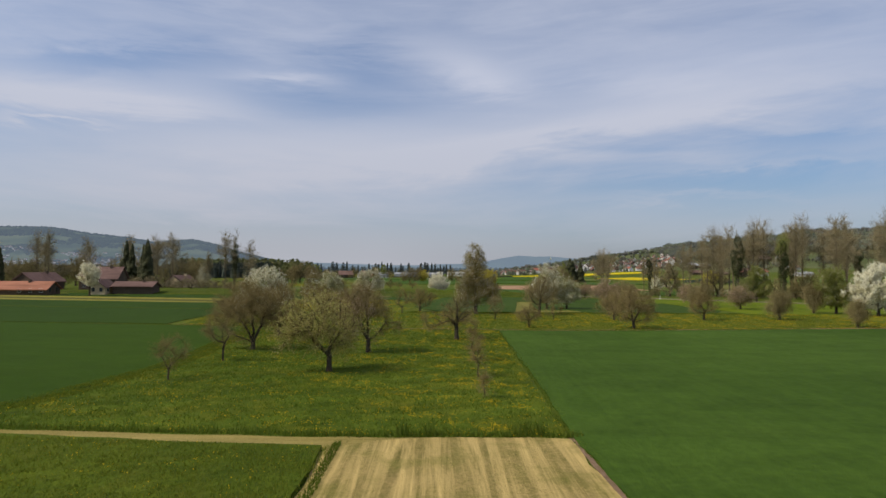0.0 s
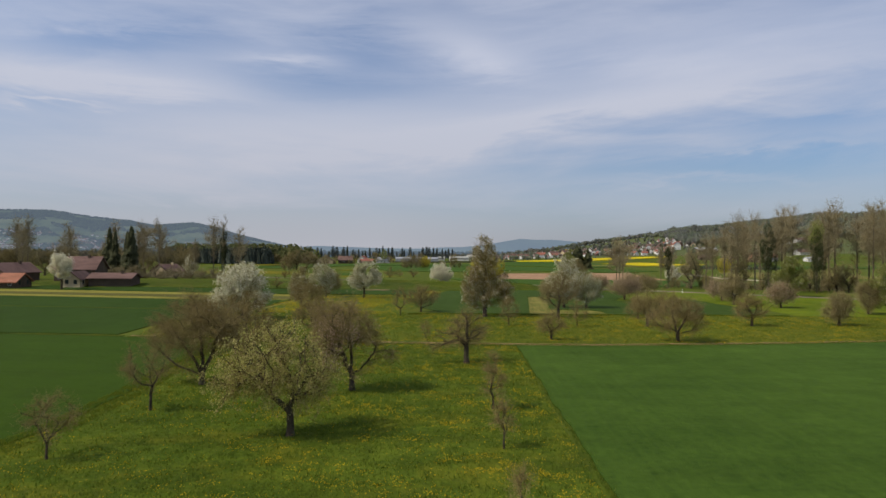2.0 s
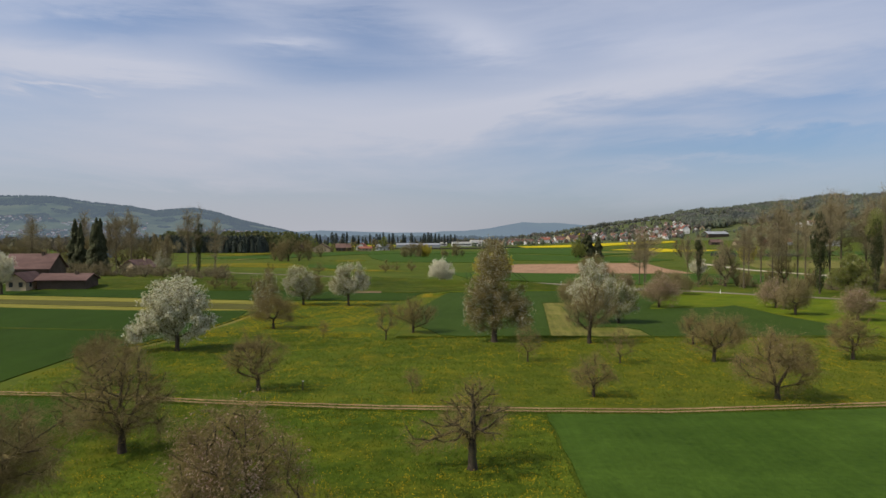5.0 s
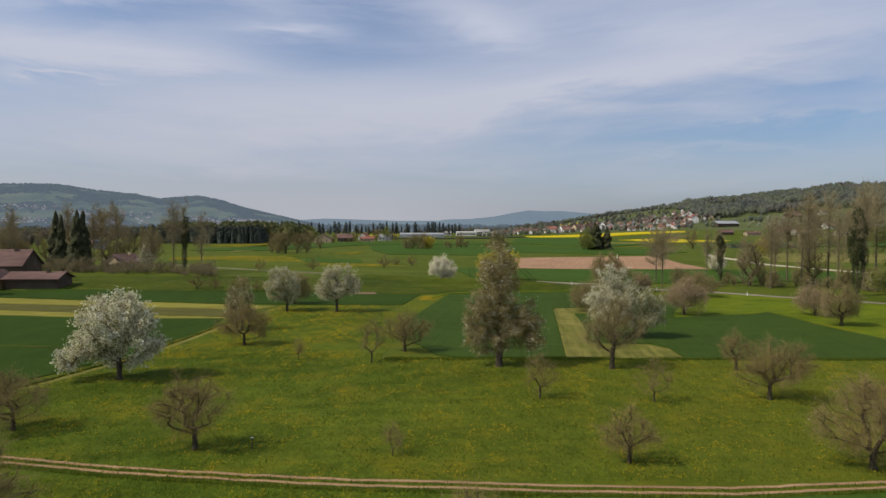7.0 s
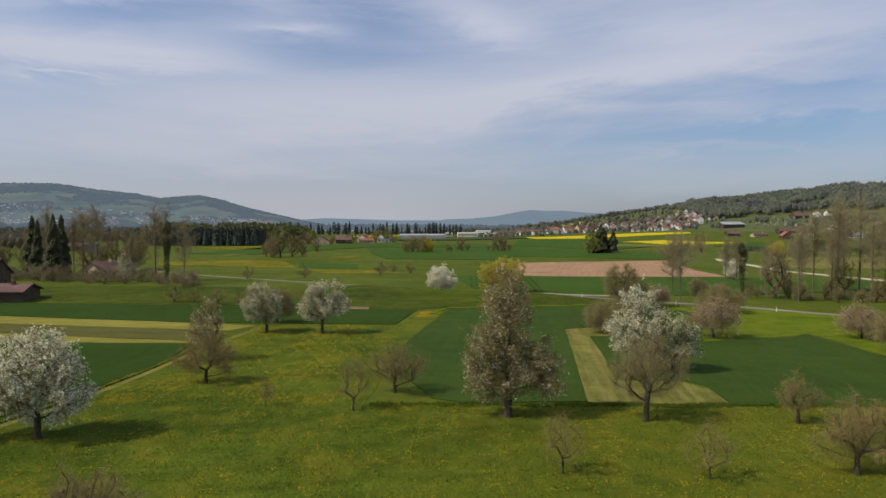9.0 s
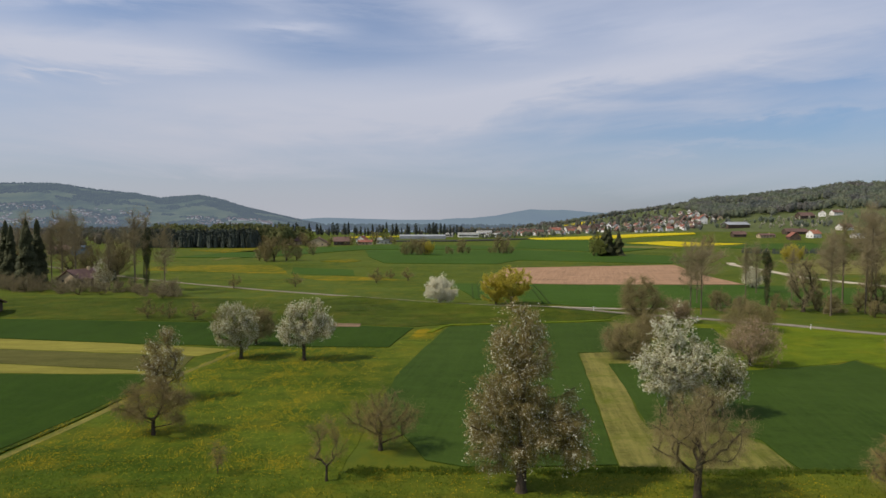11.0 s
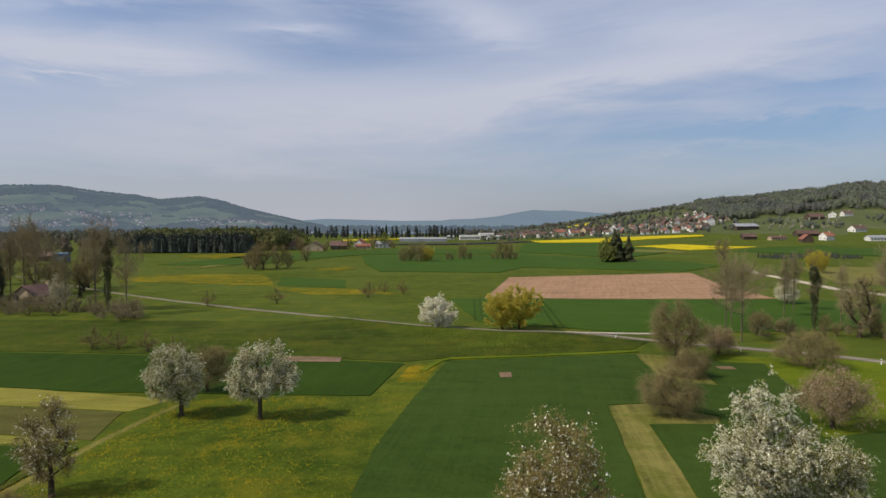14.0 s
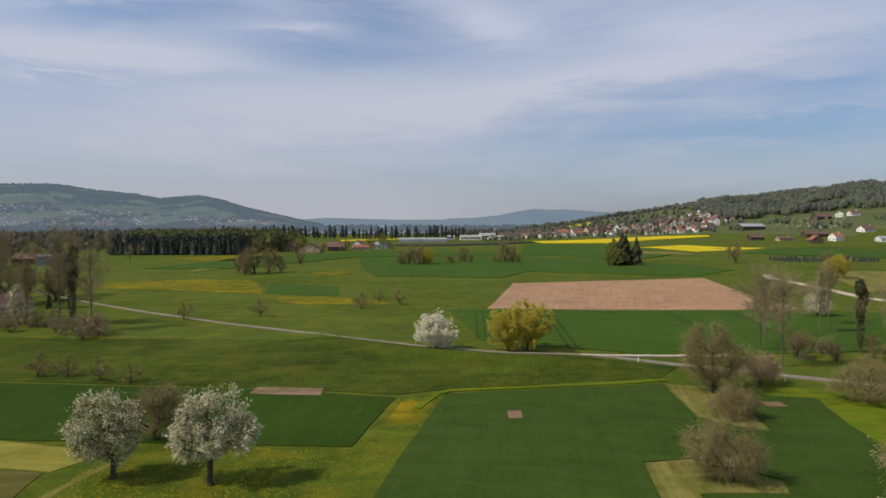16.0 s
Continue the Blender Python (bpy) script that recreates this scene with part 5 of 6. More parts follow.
def wood_stuff(name, places, mat, label, height, spiky, seed, tufts=34, category="woodland"):
    """A far wood: every tree an uneven crown wrapped in loose boughs of leaves, all in one mesh."""
    r = np.random.default_rng(seed)
    levels, wide, k = ((0.05, 0.4, 0.75), (0.17, 0.13, 0.06), 6) if spiky else ((0.16, 0.46, 0.76), (0.17, 0.27, 0.19), 6)
    ring = np.arange(k) * 2 * math.pi / k
    base = [(i * k + q, i * k + (q + 1) % k, (i + 1) * k + (q + 1) % k, (i + 1) * k + q) for i in range(2) for q in range(k)]
    base += [(2 * k + q, 2 * k + (q + 1) % k, 3 * k) for q in range(k)]
    at, size, verts, faces = [], [], [], []
    for x, y, s in places:
        h, z0, b = height * s, ground_height(x, y), len(verts)
        turn, fat = r.random() * 6.283, (0.62 if spiky else 0.80) + 0.45 * r.random()
        for lv, wd in zip(levels, wide):
            rad = wd * h * fat * (0.75 + 0.5 * r.random(k))
            zz = z0 + h * (lv + 0.06 * r.normal(size=k))
            verts += np.stack([x + np.cos(ring + turn) * rad, y + np.sin(ring + turn) * rad, zz], 1).tolist()
        verts.append([x + 0.03 * h * r.normal(), y, z0 + h * (0.98 if spiky else 0.90)])
        faces += [tuple(b + v for v in f) for f in base]
        z = r.random(tufts) ** 0.8
        reach = h * fat * (0.20 * (1 - z) + 0.02 if spiky else 0.30 * np.sqrt(np.maximum(0.03, 1 - (1.9 * z - 0.95) ** 2)))
        a = r.random(tufts) * 6.283
        q = 0.80 + 0.35 * r.random(tufts)
        at.append(np.stack([x + np.cos(a) * reach * q, y + np.sin(a) * reach * q, z0 + (0.1 + 0.9 * z) * h], 1))
        size.append(np.full(tufts, h * (0.055 if spiky else 0.075)) * (0.5 + r.random(tufts)))
    v, f = flakes(np.concatenate(at), np.concatenate(size), r)
    b = len(verts)
    return tagged(new(name, mesh(name, verts + v.tolist(), faces + (f + b).tolist(), mat)), label, category, kind="stuff")


# Browns lightened beyond bare wood to look hazier at this distance.
WOODS_BROWN = wood_material("budding_brown_woods", [(0.15, 0.125, 0.095), (0.185, 0.155, 0.110), (0.135, 0.125, 0.090), (0.160, 0.155, 0.085)], 0.02)
WOODS_FRESH = wood_material("fresh_green_woods", [(0.10, 0.12, 0.045), (0.15, 0.155, 0.060), (0.085, 0.105, 0.045), (0.19, 0.165, 0.070)], 0.04)
spots = [(-258 + 98 * rng.random(), 578 + 40 * rng.random(), rng.choice((0.6, 0.75, 0.9, 0.95, 1.0)) * rng.uniform(0.9, 1.1)) for _ in range(420)]
wood_stuff("spruce_wood", spots, DARK_WOODS, "dark spruce wood with a straight front edge", 15, True, 1, 60)
spots = [(-268 + 130 * rng.random(), 622 + 50 * rng.random(), rng.uniform(0.75, 1.25)) for _ in range(200)]
wood_stuff("mixed_wood", spots, WOODS_FRESH, "yellow-green spring wood behind the spruces", 16, False, 2, 60)
spots = [(-520 + 230 * rng.random(), 470 + 260 * rng.random(), rng.uniform(0.5, 1.1)) for _ in range(190)]
wood_stuff("valley_wood", spots, WOODS_BROWN, "brown budding spring woods in the valley", 12, False, 3, 90)
spots = [(-800 + 480 * rng.random(), 800 + 400 * rng.random(), rng.uniform(0.6, 1.2)) for _ in range(330)]
wood_stuff("valley_wood", spots, WOODS, "green and grey spring woods down the valley", 12, False, 8, 40)
spots = [(x, y, s) for x, y, s in [(-900 + 1350 * rng.random(), 1030 + 700 * rng.random(), rng.uniform(0.5, 1.0)) for _ in range(900)] if x > -40 or x < -340 or y < 1180]
wood_stuff("lakeside_wood", spots, WOODS, "hazy woods and gardens along the far lake", 12, False, 7, 24)
spots = []
while len(spots) < 5600:
    u, depth = rng.uniform(0.13, 1.15), rng.uniform(970, 1470)
    edge = np.interp(u, [0.13, 0.33, 0.38, 0.40, 0.425, 0.46, 0.51, 0.58, 0.64, 0.70, 1.15], [1385, 1385, 1310, 1200, 1060, 965, 1000, 1015, 1040, 1010, 1010]) + 45 * noise.noise(Vector((u * 40, 0.0, 1)))
    clearing = ((u - 0.607 - (depth - 1150) * 0.0003) / 0.034) ** 2 + ((depth - 1150) / 62) ** 2 < 1 or ((u - 0.47) / 0.03) ** 2 + ((depth - 1260) / 50) ** 2 < 1
    if depth > edge and not clearing:
        spots.append((3 + u * depth, 100 + depth, (0.95 + 0.35 * noise.noise(Vector((u * 60, depth * 0.02, 6)))) * rng.uniform(0.8, 1.2) * (0.75 if u < 0.4 else 1)))
wood_stuff("hill_wood", spots, HILL_WOODS, "wooded hill crest in spring foliage, paled and blued for haze", 13.5, False, 4, 26)
spots = []
while len(spots) < 1150:
    depth, u = rng.uniform(780, 1330), rng.uniform(0.05, 0.95)
    if noise.noise(Vector((u * 16, depth * 0.012, 5))) > 0.22 or (depth < 1180 and u < 0.47 and rng.random() < 0.35):
        spots.append((3 + u * depth, 100 + depth, rng.uniform(0.3, 0.9) ** 1.2))
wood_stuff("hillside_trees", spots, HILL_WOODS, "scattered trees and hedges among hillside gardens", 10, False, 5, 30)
spots = [(411 + 13 * i + 11 * j + rng.uniform(-3, 3), 885 + 17 * j + rng.uniform(-4, 4) - 2 * i, rng.uniform(0.7, 1.15)) for j in range(9) for i in range(7) if rng.random() < 0.8]
wood_stuff("slope_orchard", spots, island_material("orchard_blossom", [(0.42, 0.40, 0.32), (0.28, 0.27, 0.19), (0.17, 0.18, 0.10), (0.36, 0.33, 0.26)], 0.9, 0.2), "rows of white blossoming orchard trees on the slope", 5.2, False, 9, 40, "orchard")
spots = [(rng.uniform(206, 270), 500 + rng.uniform(-11, 11), rng.uniform(0.6, 1.2)) for _ in range(190)]
wood_stuff("nursery_trees", spots, DARK_WOODS, "rows of dark young conifers", 3.2, True, 6, 30)

# ---- buildings ----
PLASTER = field_material("white_plaster", (0.62, 0.60, 0.55), (0.80, 0.78, 0.73), fine=3.0, relief=0.01)
BEIGE = field_material("beige_plaster", (0.42, 0.33, 0.20), (0.54, 0.43, 0.28), fine=3.0, relief=0.01)
TIMBER = field_material("dark_timber", (0.06, 0.045, 0.035), (0.12, 0.09, 0.065), fine=4.0, relief=0.02)
TILE_RED = field_material("red_roof_tiles", (0.20, 0.080, 0.058), (0.29, 0.125, 0.090), fine=3.0, relief=0.05)
TILE_ORANGE = field_material("orange_roof_tiles", (0.25, 0.110, 0.07), (0.36, 0.165, 0.105), fine=3.0, relief=0.05)
TILE_BROWN = field_material("brown_roof_tiles", (0.105, 0.066, 0.054), (0.175, 0.112, 0.092), fine=3.0, relief=0.05)
TILE_FARM = field_material("reddish_farm_tiles", (0.110, 0.068, 0.058), (0.170, 0.108, 0.092), fine=3.0, relief=0.05)
GREY_METAL = field_material("grey_metal_cladding", (0.24, 0.25, 0.26), (0.34, 0.35, 0.36), rough=0.6, relief=0.01)
BLUE_METAL = field_material("blue_metal_cladding", (0.07, 0.13, 0.20), (0.10, 0.18, 0.27), rough=0.5, relief=0.01)
PANE, _nt, _b = material("dark_window_glass", 0.08, 0.5)
_b.inputs["Base Color"].default_value = (0.03, 0.035, 0.04, 1)


WHITE_FRAME = field_material("weathered_frame_paint", (0.42, 0.40, 0.36), (0.55, 0.53, 0.48), fine=6.0, relief=0.005)


def box_data(name, x0, x1, y0, y1, z0, z1, mat):
    v = [(x, y, z) for z in (z0, z1) for x, y in ((x0, y0), (x1, y0), (x1, y1), (x0, y1))]
    f = [(0, 3, 2, 1), (4, 5, 6, 7), (0, 1, 5, 4), (1, 2, 6, 5), (2, 3, 7, 6), (3, 0, 4, 7)]
    return mesh(name, v, f, mat)


def house(name, w, d, eaves, ridge, wall, roof, x, y, spin, label, group="", windows=True, chimney=True, over=0.6, fine=False):
    """A gabled house along its x: walls with gables, a roof with thickness and overhang, windows, a door, a chimney."""
    ob = new(name)
    hw, hd = w / 2, d / 2
    v = [(-hw, -hd, -1), (hw, -hd, -1), (hw, hd, -1), (-hw, hd, -1), (-hw, -hd, eaves), (hw, -hd, eaves), (hw, hd, eaves), (-hw, hd, eaves), (-hw, 0, ridge), (hw, 0, ridge)]
    f = [(0, 1, 5, 4), (1, 2, 6, 9, 5), (2, 3, 7, 6), (3, 0, 4, 8, 7), (4, 5, 9, 8), (6, 7, 8, 9)]
    part("wall", mesh("wall", v, f, wall), ob)
    slope = (ridge - eaves) / hd
    low, t = eaves - slope * over + 0.05, 0.28
    v = []
    for sx in (-hw - over, hw + over):
        v += [(sx, -hd - over, low), (sx, 0, ridge + 0.05), (sx, hd + over, low), (sx, hd + over, low + t), (sx, 0, ridge + t + 0.05), (sx, -hd - over, low + t)]
    f = [(0, 1, 4, 5), (1, 2, 3, 4), (7, 6, 11, 10), (8, 7, 10, 9), (5, 4, 10, 11), (4, 3, 9, 10), (0, 5, 11, 6), (2, 8, 9, 3), (1, 0, 6, 7), (2, 1, 7, 8)]
    part("roof", mesh("roof", v, f, roof), ob)
    if chimney:
        part("chimney", box_data("chimney", w * 0.18, w * 0.18 + 0.7, -0.9, -0.2, ridge - 1.6, ridge + 0.9, wall), ob)
    if windows:
        n = max(2, int(w / 3.2))
        for lv in range(max(1, int(eaves / 2.8))):
            for k in range(n):
                cx = -hw + w * (k + 0.5) / n
                z = 0.9 + 2.7 * lv
                if lv == 0 and k == n // 2:
                    door = part("door", box_data("door", cx - 0.5, cx + 0.5, -hd - 0.05, -hd + 0.05, 0, 2.1, TIMBER), ob)
                    if fine:
                        part("handle", box_data("handle", cx + 0.34, cx + 0.42, -hd - 0.1, -hd - 0.05, 1.0, 1.06, GREY_METAL), door)
                elif fine:
                    win = part("window", box_data("window", cx - 0.6, cx + 0.6, -hd - 0.06, -hd + 0.05, z - 0.05, z + 1.35, WHITE_FRAME), ob)
                    for a, b in ((cx - 0.52, cx - 0.04), (cx + 0.04, cx + 0.52)):
                        part("pane", box_data("pane", a, b, -hd - 0.075, -hd - 0.055, z + 0.03, z + 1.27, PANE), win)
                else:
                    part("window", box_data("window", cx - 0.55, cx + 0.55, -hd - 0.04, -hd + 0.05, z, z + 1.3, PANE), ob)
        for k in (-0.25, 0.25):
            part("window", box_data("window", hw - 0.05, hw + 0.04, k * d - 0.5, k * d + 0.5, 1.0, 2.3, PANE), ob)
            part("window", box_data("window", -hw - 0.04, -hw + 0.05, k * d - 0.5, k * d + 0.5, 1.0, 2.3, PANE), ob)
    ob.matrix_basis = pose(x, y, ground_height(x, y), 0, 0, spin)
    return tagged(ob, label, "house", group)


FARM = "farm buildings by the spruces"
house("farmhouse", 13, 11, 4.2, 8.2, TIMBER, TILE_FARM, -125, 231, 8, "large dark farmhouse with a brown tiled roof", FARM, fine=True)
house("farm_shed", 9, 5, 2.6, 4.6, BEIGE, TILE_FARM, -114.5, 211, 96, "beige farm shed with a brown roof and sunlit gable", FARM, chimney=False, fine=True)
house("farm_shed", 13, 7, 2.4, 3.8, TIMBER, TILE_FARM, -104.5, 214, 4, "long low timber shed with a brown roof", FARM, windows=False, fine=True)
house("farmhouse", 10, 8, 2.6, 5.2, BEIGE, TILE_FARM, -114, 274, 75, "farmhouse with a broad brown roof beneath trees", FARM, fine=True)
house("barn", 24, 8, 1.9, 4.2, TIMBER, TILE_ORANGE, -140, 205, 3, "low house with a bright orange tiled roof", FARM, fine=True)
house("barn", 14, 9, 3.0, 6.0, TIMBER, TILE_FARM, -146, 226, 80, "brown-roofed barn beside the farmhouse", FARM, windows=False, fine=True)
house("shed", 8, 6, 5.0, 5.6, BLUE_METAL, BLUE_METAL, -233, 470, 10, "blue metal shed at the woods", "", False, False, 0.2)
house("shed", 16, 8, 3.5, 6.0, TIMBER, TILE_BROWN, -250, 480, 0, "dark timber shed at the woods", "", False, False)
HAMLET = "hamlet on the plain"
for x, y, w, d, e, r, wl, rf, a, lab in [
        (-112, 622, 17, 16, 3.4, 7.8, BEIGE, TILE_BROWN, 96, "broad beige chalet with a wide brown roof"), (-96, 650, 15, 11, 3.6, 7.4, TIMBER, TILE_BROWN, 10, "timber barn with a reddish brown roof"),
        (-75, 656, 13, 7, 2.8, 4.6, BEIGE, TILE_RED, 4, "low beige workshop with a red roof"), (-61, 690, 15, 9, 3.6, 6.0, PLASTER, GREY_METAL, 8, "white hall with a blue-grey roof"),
        (-142, 655, 14, 10, 3.6, 7.0, BEIGE, TILE_BROWN, 20, "beige farmhouse with a brown roof among trees"), (-84, 700, 12, 9, 4, 7.5, PLASTER, TILE_RED, 80, "white house with a red roof")]:
    house("farmhouse", w, d, e, r, wl, rf, x, y, a, lab, HAMLET, fine=True)
for x, y, w, d, h, lab in [(33, 972, 30, 14, 5.5, "long white flat-roofed factory hall"), (58, 1000, 22, 14, 8, "tall white flat-roofed factory hall"), (76, 978, 14, 10, 5, "small white hall on the plain"), (4, 985, 13, 10, 5, "small white hall beside the factory")]:
    hall = house("factory_hall", w, d, h, h + 0.8, PLASTER, WHITE_FRAME, x, y, 4, lab, "factory halls", False, False, 0.1)
    for k in range(int(w / 4)):
        part("window", box_data("window", -w / 2 + 4 * k + 0.4, -w / 2 + 4 * k + 3.8, -d / 2 - 0.1, -d / 2 + 0.1, h * 0.35, h * 0.65, PANE), hall)
house("greenhouse", 60, 14, 3.5, 5.5, GREY_METAL, GREY_METAL, -30, 880, 3, "long pale grey greenhouse on the plain", "", False, False, 0.1)
house("barn", 33, 16, 4.5, 8, TIMBER, GREY_METAL, 393, 912, 12, "large barn with a blue-grey roof on the hillside", "", False, False)
for x, y, w, d, e, r, wl, rf, a, lab in [
        (367, 726, 15, 10, 3.6, 8, TIMBER, TILE_RED, 76, "red timber barn with a red roof"), (402, 749, 12, 9, 4.6, 8.4, PLASTER, TILE_ORANGE, 20, "white house with a bright red roof"),
        (408, 796, 26, 9, 3.2, 6.5, TIMBER, TILE_BROWN, 6, "long brown timber barn on the slope"), (354, 757, 17, 8, 2.6, 4.4, BEIGE, TILE_BROWN, 4, "low beige farm building on the slope"),
        (545, 1012, 24, 13, 4.0, 9, TIMBER, TILE_BROWN, 12, "broad dark farmhouse high on the slope"), (581, 1028, 13, 10, 4.8, 8.5, PLASTER, TILE_RED, 60, "white farmhouse with a red roof on the slope"),
        (604, 1030, 15, 10, 4, 7.5, PLASTER, TILE_BROWN, 5, "white farmhouse with a brown roof on the slope"), (491, 835, 17, 11, 3.6, 7.5, PLASTER, TILE_BROWN, 14, "farmhouse with a brown roof on the slope"),
        (445, 735, 20, 10, 3.4, 5.4, PLASTER, GREY_METAL, 0, "white hall with a grey roof"), (386, 1002, 9, 12, 8.0, 13.0, PLASTER, TILE_RED, 90, "tall white gabled house above the village"), (330, 770, 14, 8, 3.2, 6.2, TIMBER, TILE_BROWN, 0, "low brown barn among trees")]:
    house("farmhouse", w, d, e, r, wl, rf, x, y, a, lab, "hillside farms")
VILLAGE_WALL = field_material("village_plaster", (0.58, 0.57, 0.54), (0.80, 0.78, 0.74), fine=0.2, relief=0.01)
kinds = [(VILLAGE_WALL, TILE_RED, "white village house with a red tiled roof"), (VILLAGE_WALL, TILE_BROWN, "white village house with a brown tiled roof"), (BEIGE, TILE_BROWN, "beige village house with a brown roof"), (TIMBER, TILE_BROWN, "dark timber house with a brown roof"), (VILLAGE_WALL, TILE_BROWN, "white village house with a steep brown roof")]
models = [house("village_house", 13 + i, 9.5, 5.2, 9.0 + 0.4 * i, a, b, 168 + 20 * i, 1010, 17 * i, lab, "village houses") for i, (a, b, lab) in enumerate(kinds)]
made, tries = [(168 + 20 * i, 1010) for i in range(5)], 0
quarters = [(0.065, 0.19, 880, 1060), (0.19, 0.30, 850, 1010), (0.19, 0.30, 850, 920), (0.30, 0.42, 800, 985), (0.30, 0.40, 820, 900), (0.385, 0.455, 950, 1190), (0.40, 0.47, 1040, 1170), (0.33, 0.42, 960, 1090)]
while len(made) < 215 and tries < 9000:
    tries += 1
    u0, u1, d0, d1 = quarters[tries % len(quarters)]
    depth, u = rng.uniform(d0, d1), rng.uniform(u0, u1)
    x, y = 3 + u * depth, 100 + depth
    if any(abs(x - a) < 11.5 and abs(y - b) < 20 for a, b in made):
        continue
    made.append((x, y))
    copy_thing(models[rng.choice((0, 1, 1, 2, 3, 4, 4, 0))], pose(x, y, ground_height(x, y), 0, 0, rng.choice((0, 70, 80, 90, 95, 110)) + rng.uniform(-10, 10)) @ Matrix.Scale(rng.uniform(0.45, 0.72), 4))


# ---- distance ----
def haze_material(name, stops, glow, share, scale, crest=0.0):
    """Hazy far land: woods and pastures in soft patches; emission mixed into the surface imitates lit air before it."""
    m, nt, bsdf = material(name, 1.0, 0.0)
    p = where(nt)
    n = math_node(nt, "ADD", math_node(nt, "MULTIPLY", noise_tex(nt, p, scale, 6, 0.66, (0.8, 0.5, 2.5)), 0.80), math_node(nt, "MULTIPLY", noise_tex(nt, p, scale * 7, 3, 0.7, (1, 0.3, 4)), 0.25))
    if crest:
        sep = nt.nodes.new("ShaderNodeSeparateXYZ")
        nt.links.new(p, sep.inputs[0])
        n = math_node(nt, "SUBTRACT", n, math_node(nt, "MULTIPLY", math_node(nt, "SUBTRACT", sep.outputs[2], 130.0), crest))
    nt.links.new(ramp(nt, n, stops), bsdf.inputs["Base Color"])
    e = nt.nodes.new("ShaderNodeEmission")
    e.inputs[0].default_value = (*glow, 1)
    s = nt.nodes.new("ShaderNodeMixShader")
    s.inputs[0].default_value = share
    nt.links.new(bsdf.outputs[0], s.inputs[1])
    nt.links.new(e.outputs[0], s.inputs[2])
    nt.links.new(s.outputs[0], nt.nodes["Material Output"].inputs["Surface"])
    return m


def ridge_height(crest, far, foot, rough, u, f):
    """Height of a far ridge at a slope u across the view and a share f of the way from its foot to its crest."""
    top = max(0.0, 25 + np.interp(u, [a for a, _ in crest], [b for _, b in crest]) * (far - 16))
    h = top * (0.45 * f + 0.55 * smooth01(f)) + rough * math.sin(math.pi * f) * noise.noise(Vector((u * 14, f * 4, 2)))
    return h + rough * 0.16 * noise.noise(Vector((u * 90, f * 22, 7))) * f - foot * (1 - f)


def far_hill(name, crest, near, far, foot, mat, label, rough):
    """A far ridge: its crest by slope across the view and height over the eye, a gentle front and a falling back."""
    us = np.linspace(crest[0][0], crest[-1][0], 360)
    verts, faces, rows = [], [], 26
    for j in range(rows):
        f = j / (rows - 1)
        depth = near + (far - near) * f
        verts += [(3 + u * depth, 100 + depth, ridge_height(crest, far, foot, rough, u, f)) for u in us]
    n = len(us)
    back = len(verts)
    verts += [(x * 1.03, y + 120, -5) for x, y, z in verts[(rows - 1) * n:]]
    for j in range(rows):
        for k in range(n - 1):
            a = j * n + k
            faces.append((a, a + 1, a + n + 1, a + n))
    return tagged(new(name, mesh(name, verts, faces, mat, True)), label, "hill", kind="structure")


# Bluish emission in these three materials stands in for haze over the hills.
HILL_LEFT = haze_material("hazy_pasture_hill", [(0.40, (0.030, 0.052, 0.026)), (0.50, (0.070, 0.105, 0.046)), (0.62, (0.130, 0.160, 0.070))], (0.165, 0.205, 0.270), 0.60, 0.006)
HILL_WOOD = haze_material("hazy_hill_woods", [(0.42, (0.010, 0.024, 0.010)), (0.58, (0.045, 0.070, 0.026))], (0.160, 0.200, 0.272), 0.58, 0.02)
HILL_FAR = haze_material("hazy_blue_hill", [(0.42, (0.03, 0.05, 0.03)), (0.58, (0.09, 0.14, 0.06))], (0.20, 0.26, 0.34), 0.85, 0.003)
LEFT_CREST = [(-1.6, 0.05), (-1.1, 0.06), (-0.74, 0.062), (-0.70, 0.063), (-0.645, 0.062), (-0.58, 0.052), (-0.51, 0.045), (-0.476, 0.038), (-0.408, 0.043), (-0.366, 0.034), (-0.34, 0.025), (-0.29, 0.013), (-0.237, 0.0005), (-0.20, -0.006)]
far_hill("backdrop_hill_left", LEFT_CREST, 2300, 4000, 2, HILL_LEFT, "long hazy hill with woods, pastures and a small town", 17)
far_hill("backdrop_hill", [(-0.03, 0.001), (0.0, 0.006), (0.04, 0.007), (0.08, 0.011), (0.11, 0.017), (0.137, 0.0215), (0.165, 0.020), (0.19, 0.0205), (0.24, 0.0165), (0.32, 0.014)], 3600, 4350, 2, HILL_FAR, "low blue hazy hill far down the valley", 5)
far_hill("backdrop_shore", [(-0.26, 0.004), (-0.20, 0.0075), (-0.15, 0.006), (-0.08, 0.004), (-0.03, 0.0042), (0.02, 0.004), (0.06, 0.0035), (0.12, 0.001)], 4400, 4600, 1, HILL_FAR, "far shore of the lake, faint and blue from mixed-in haze", 1)


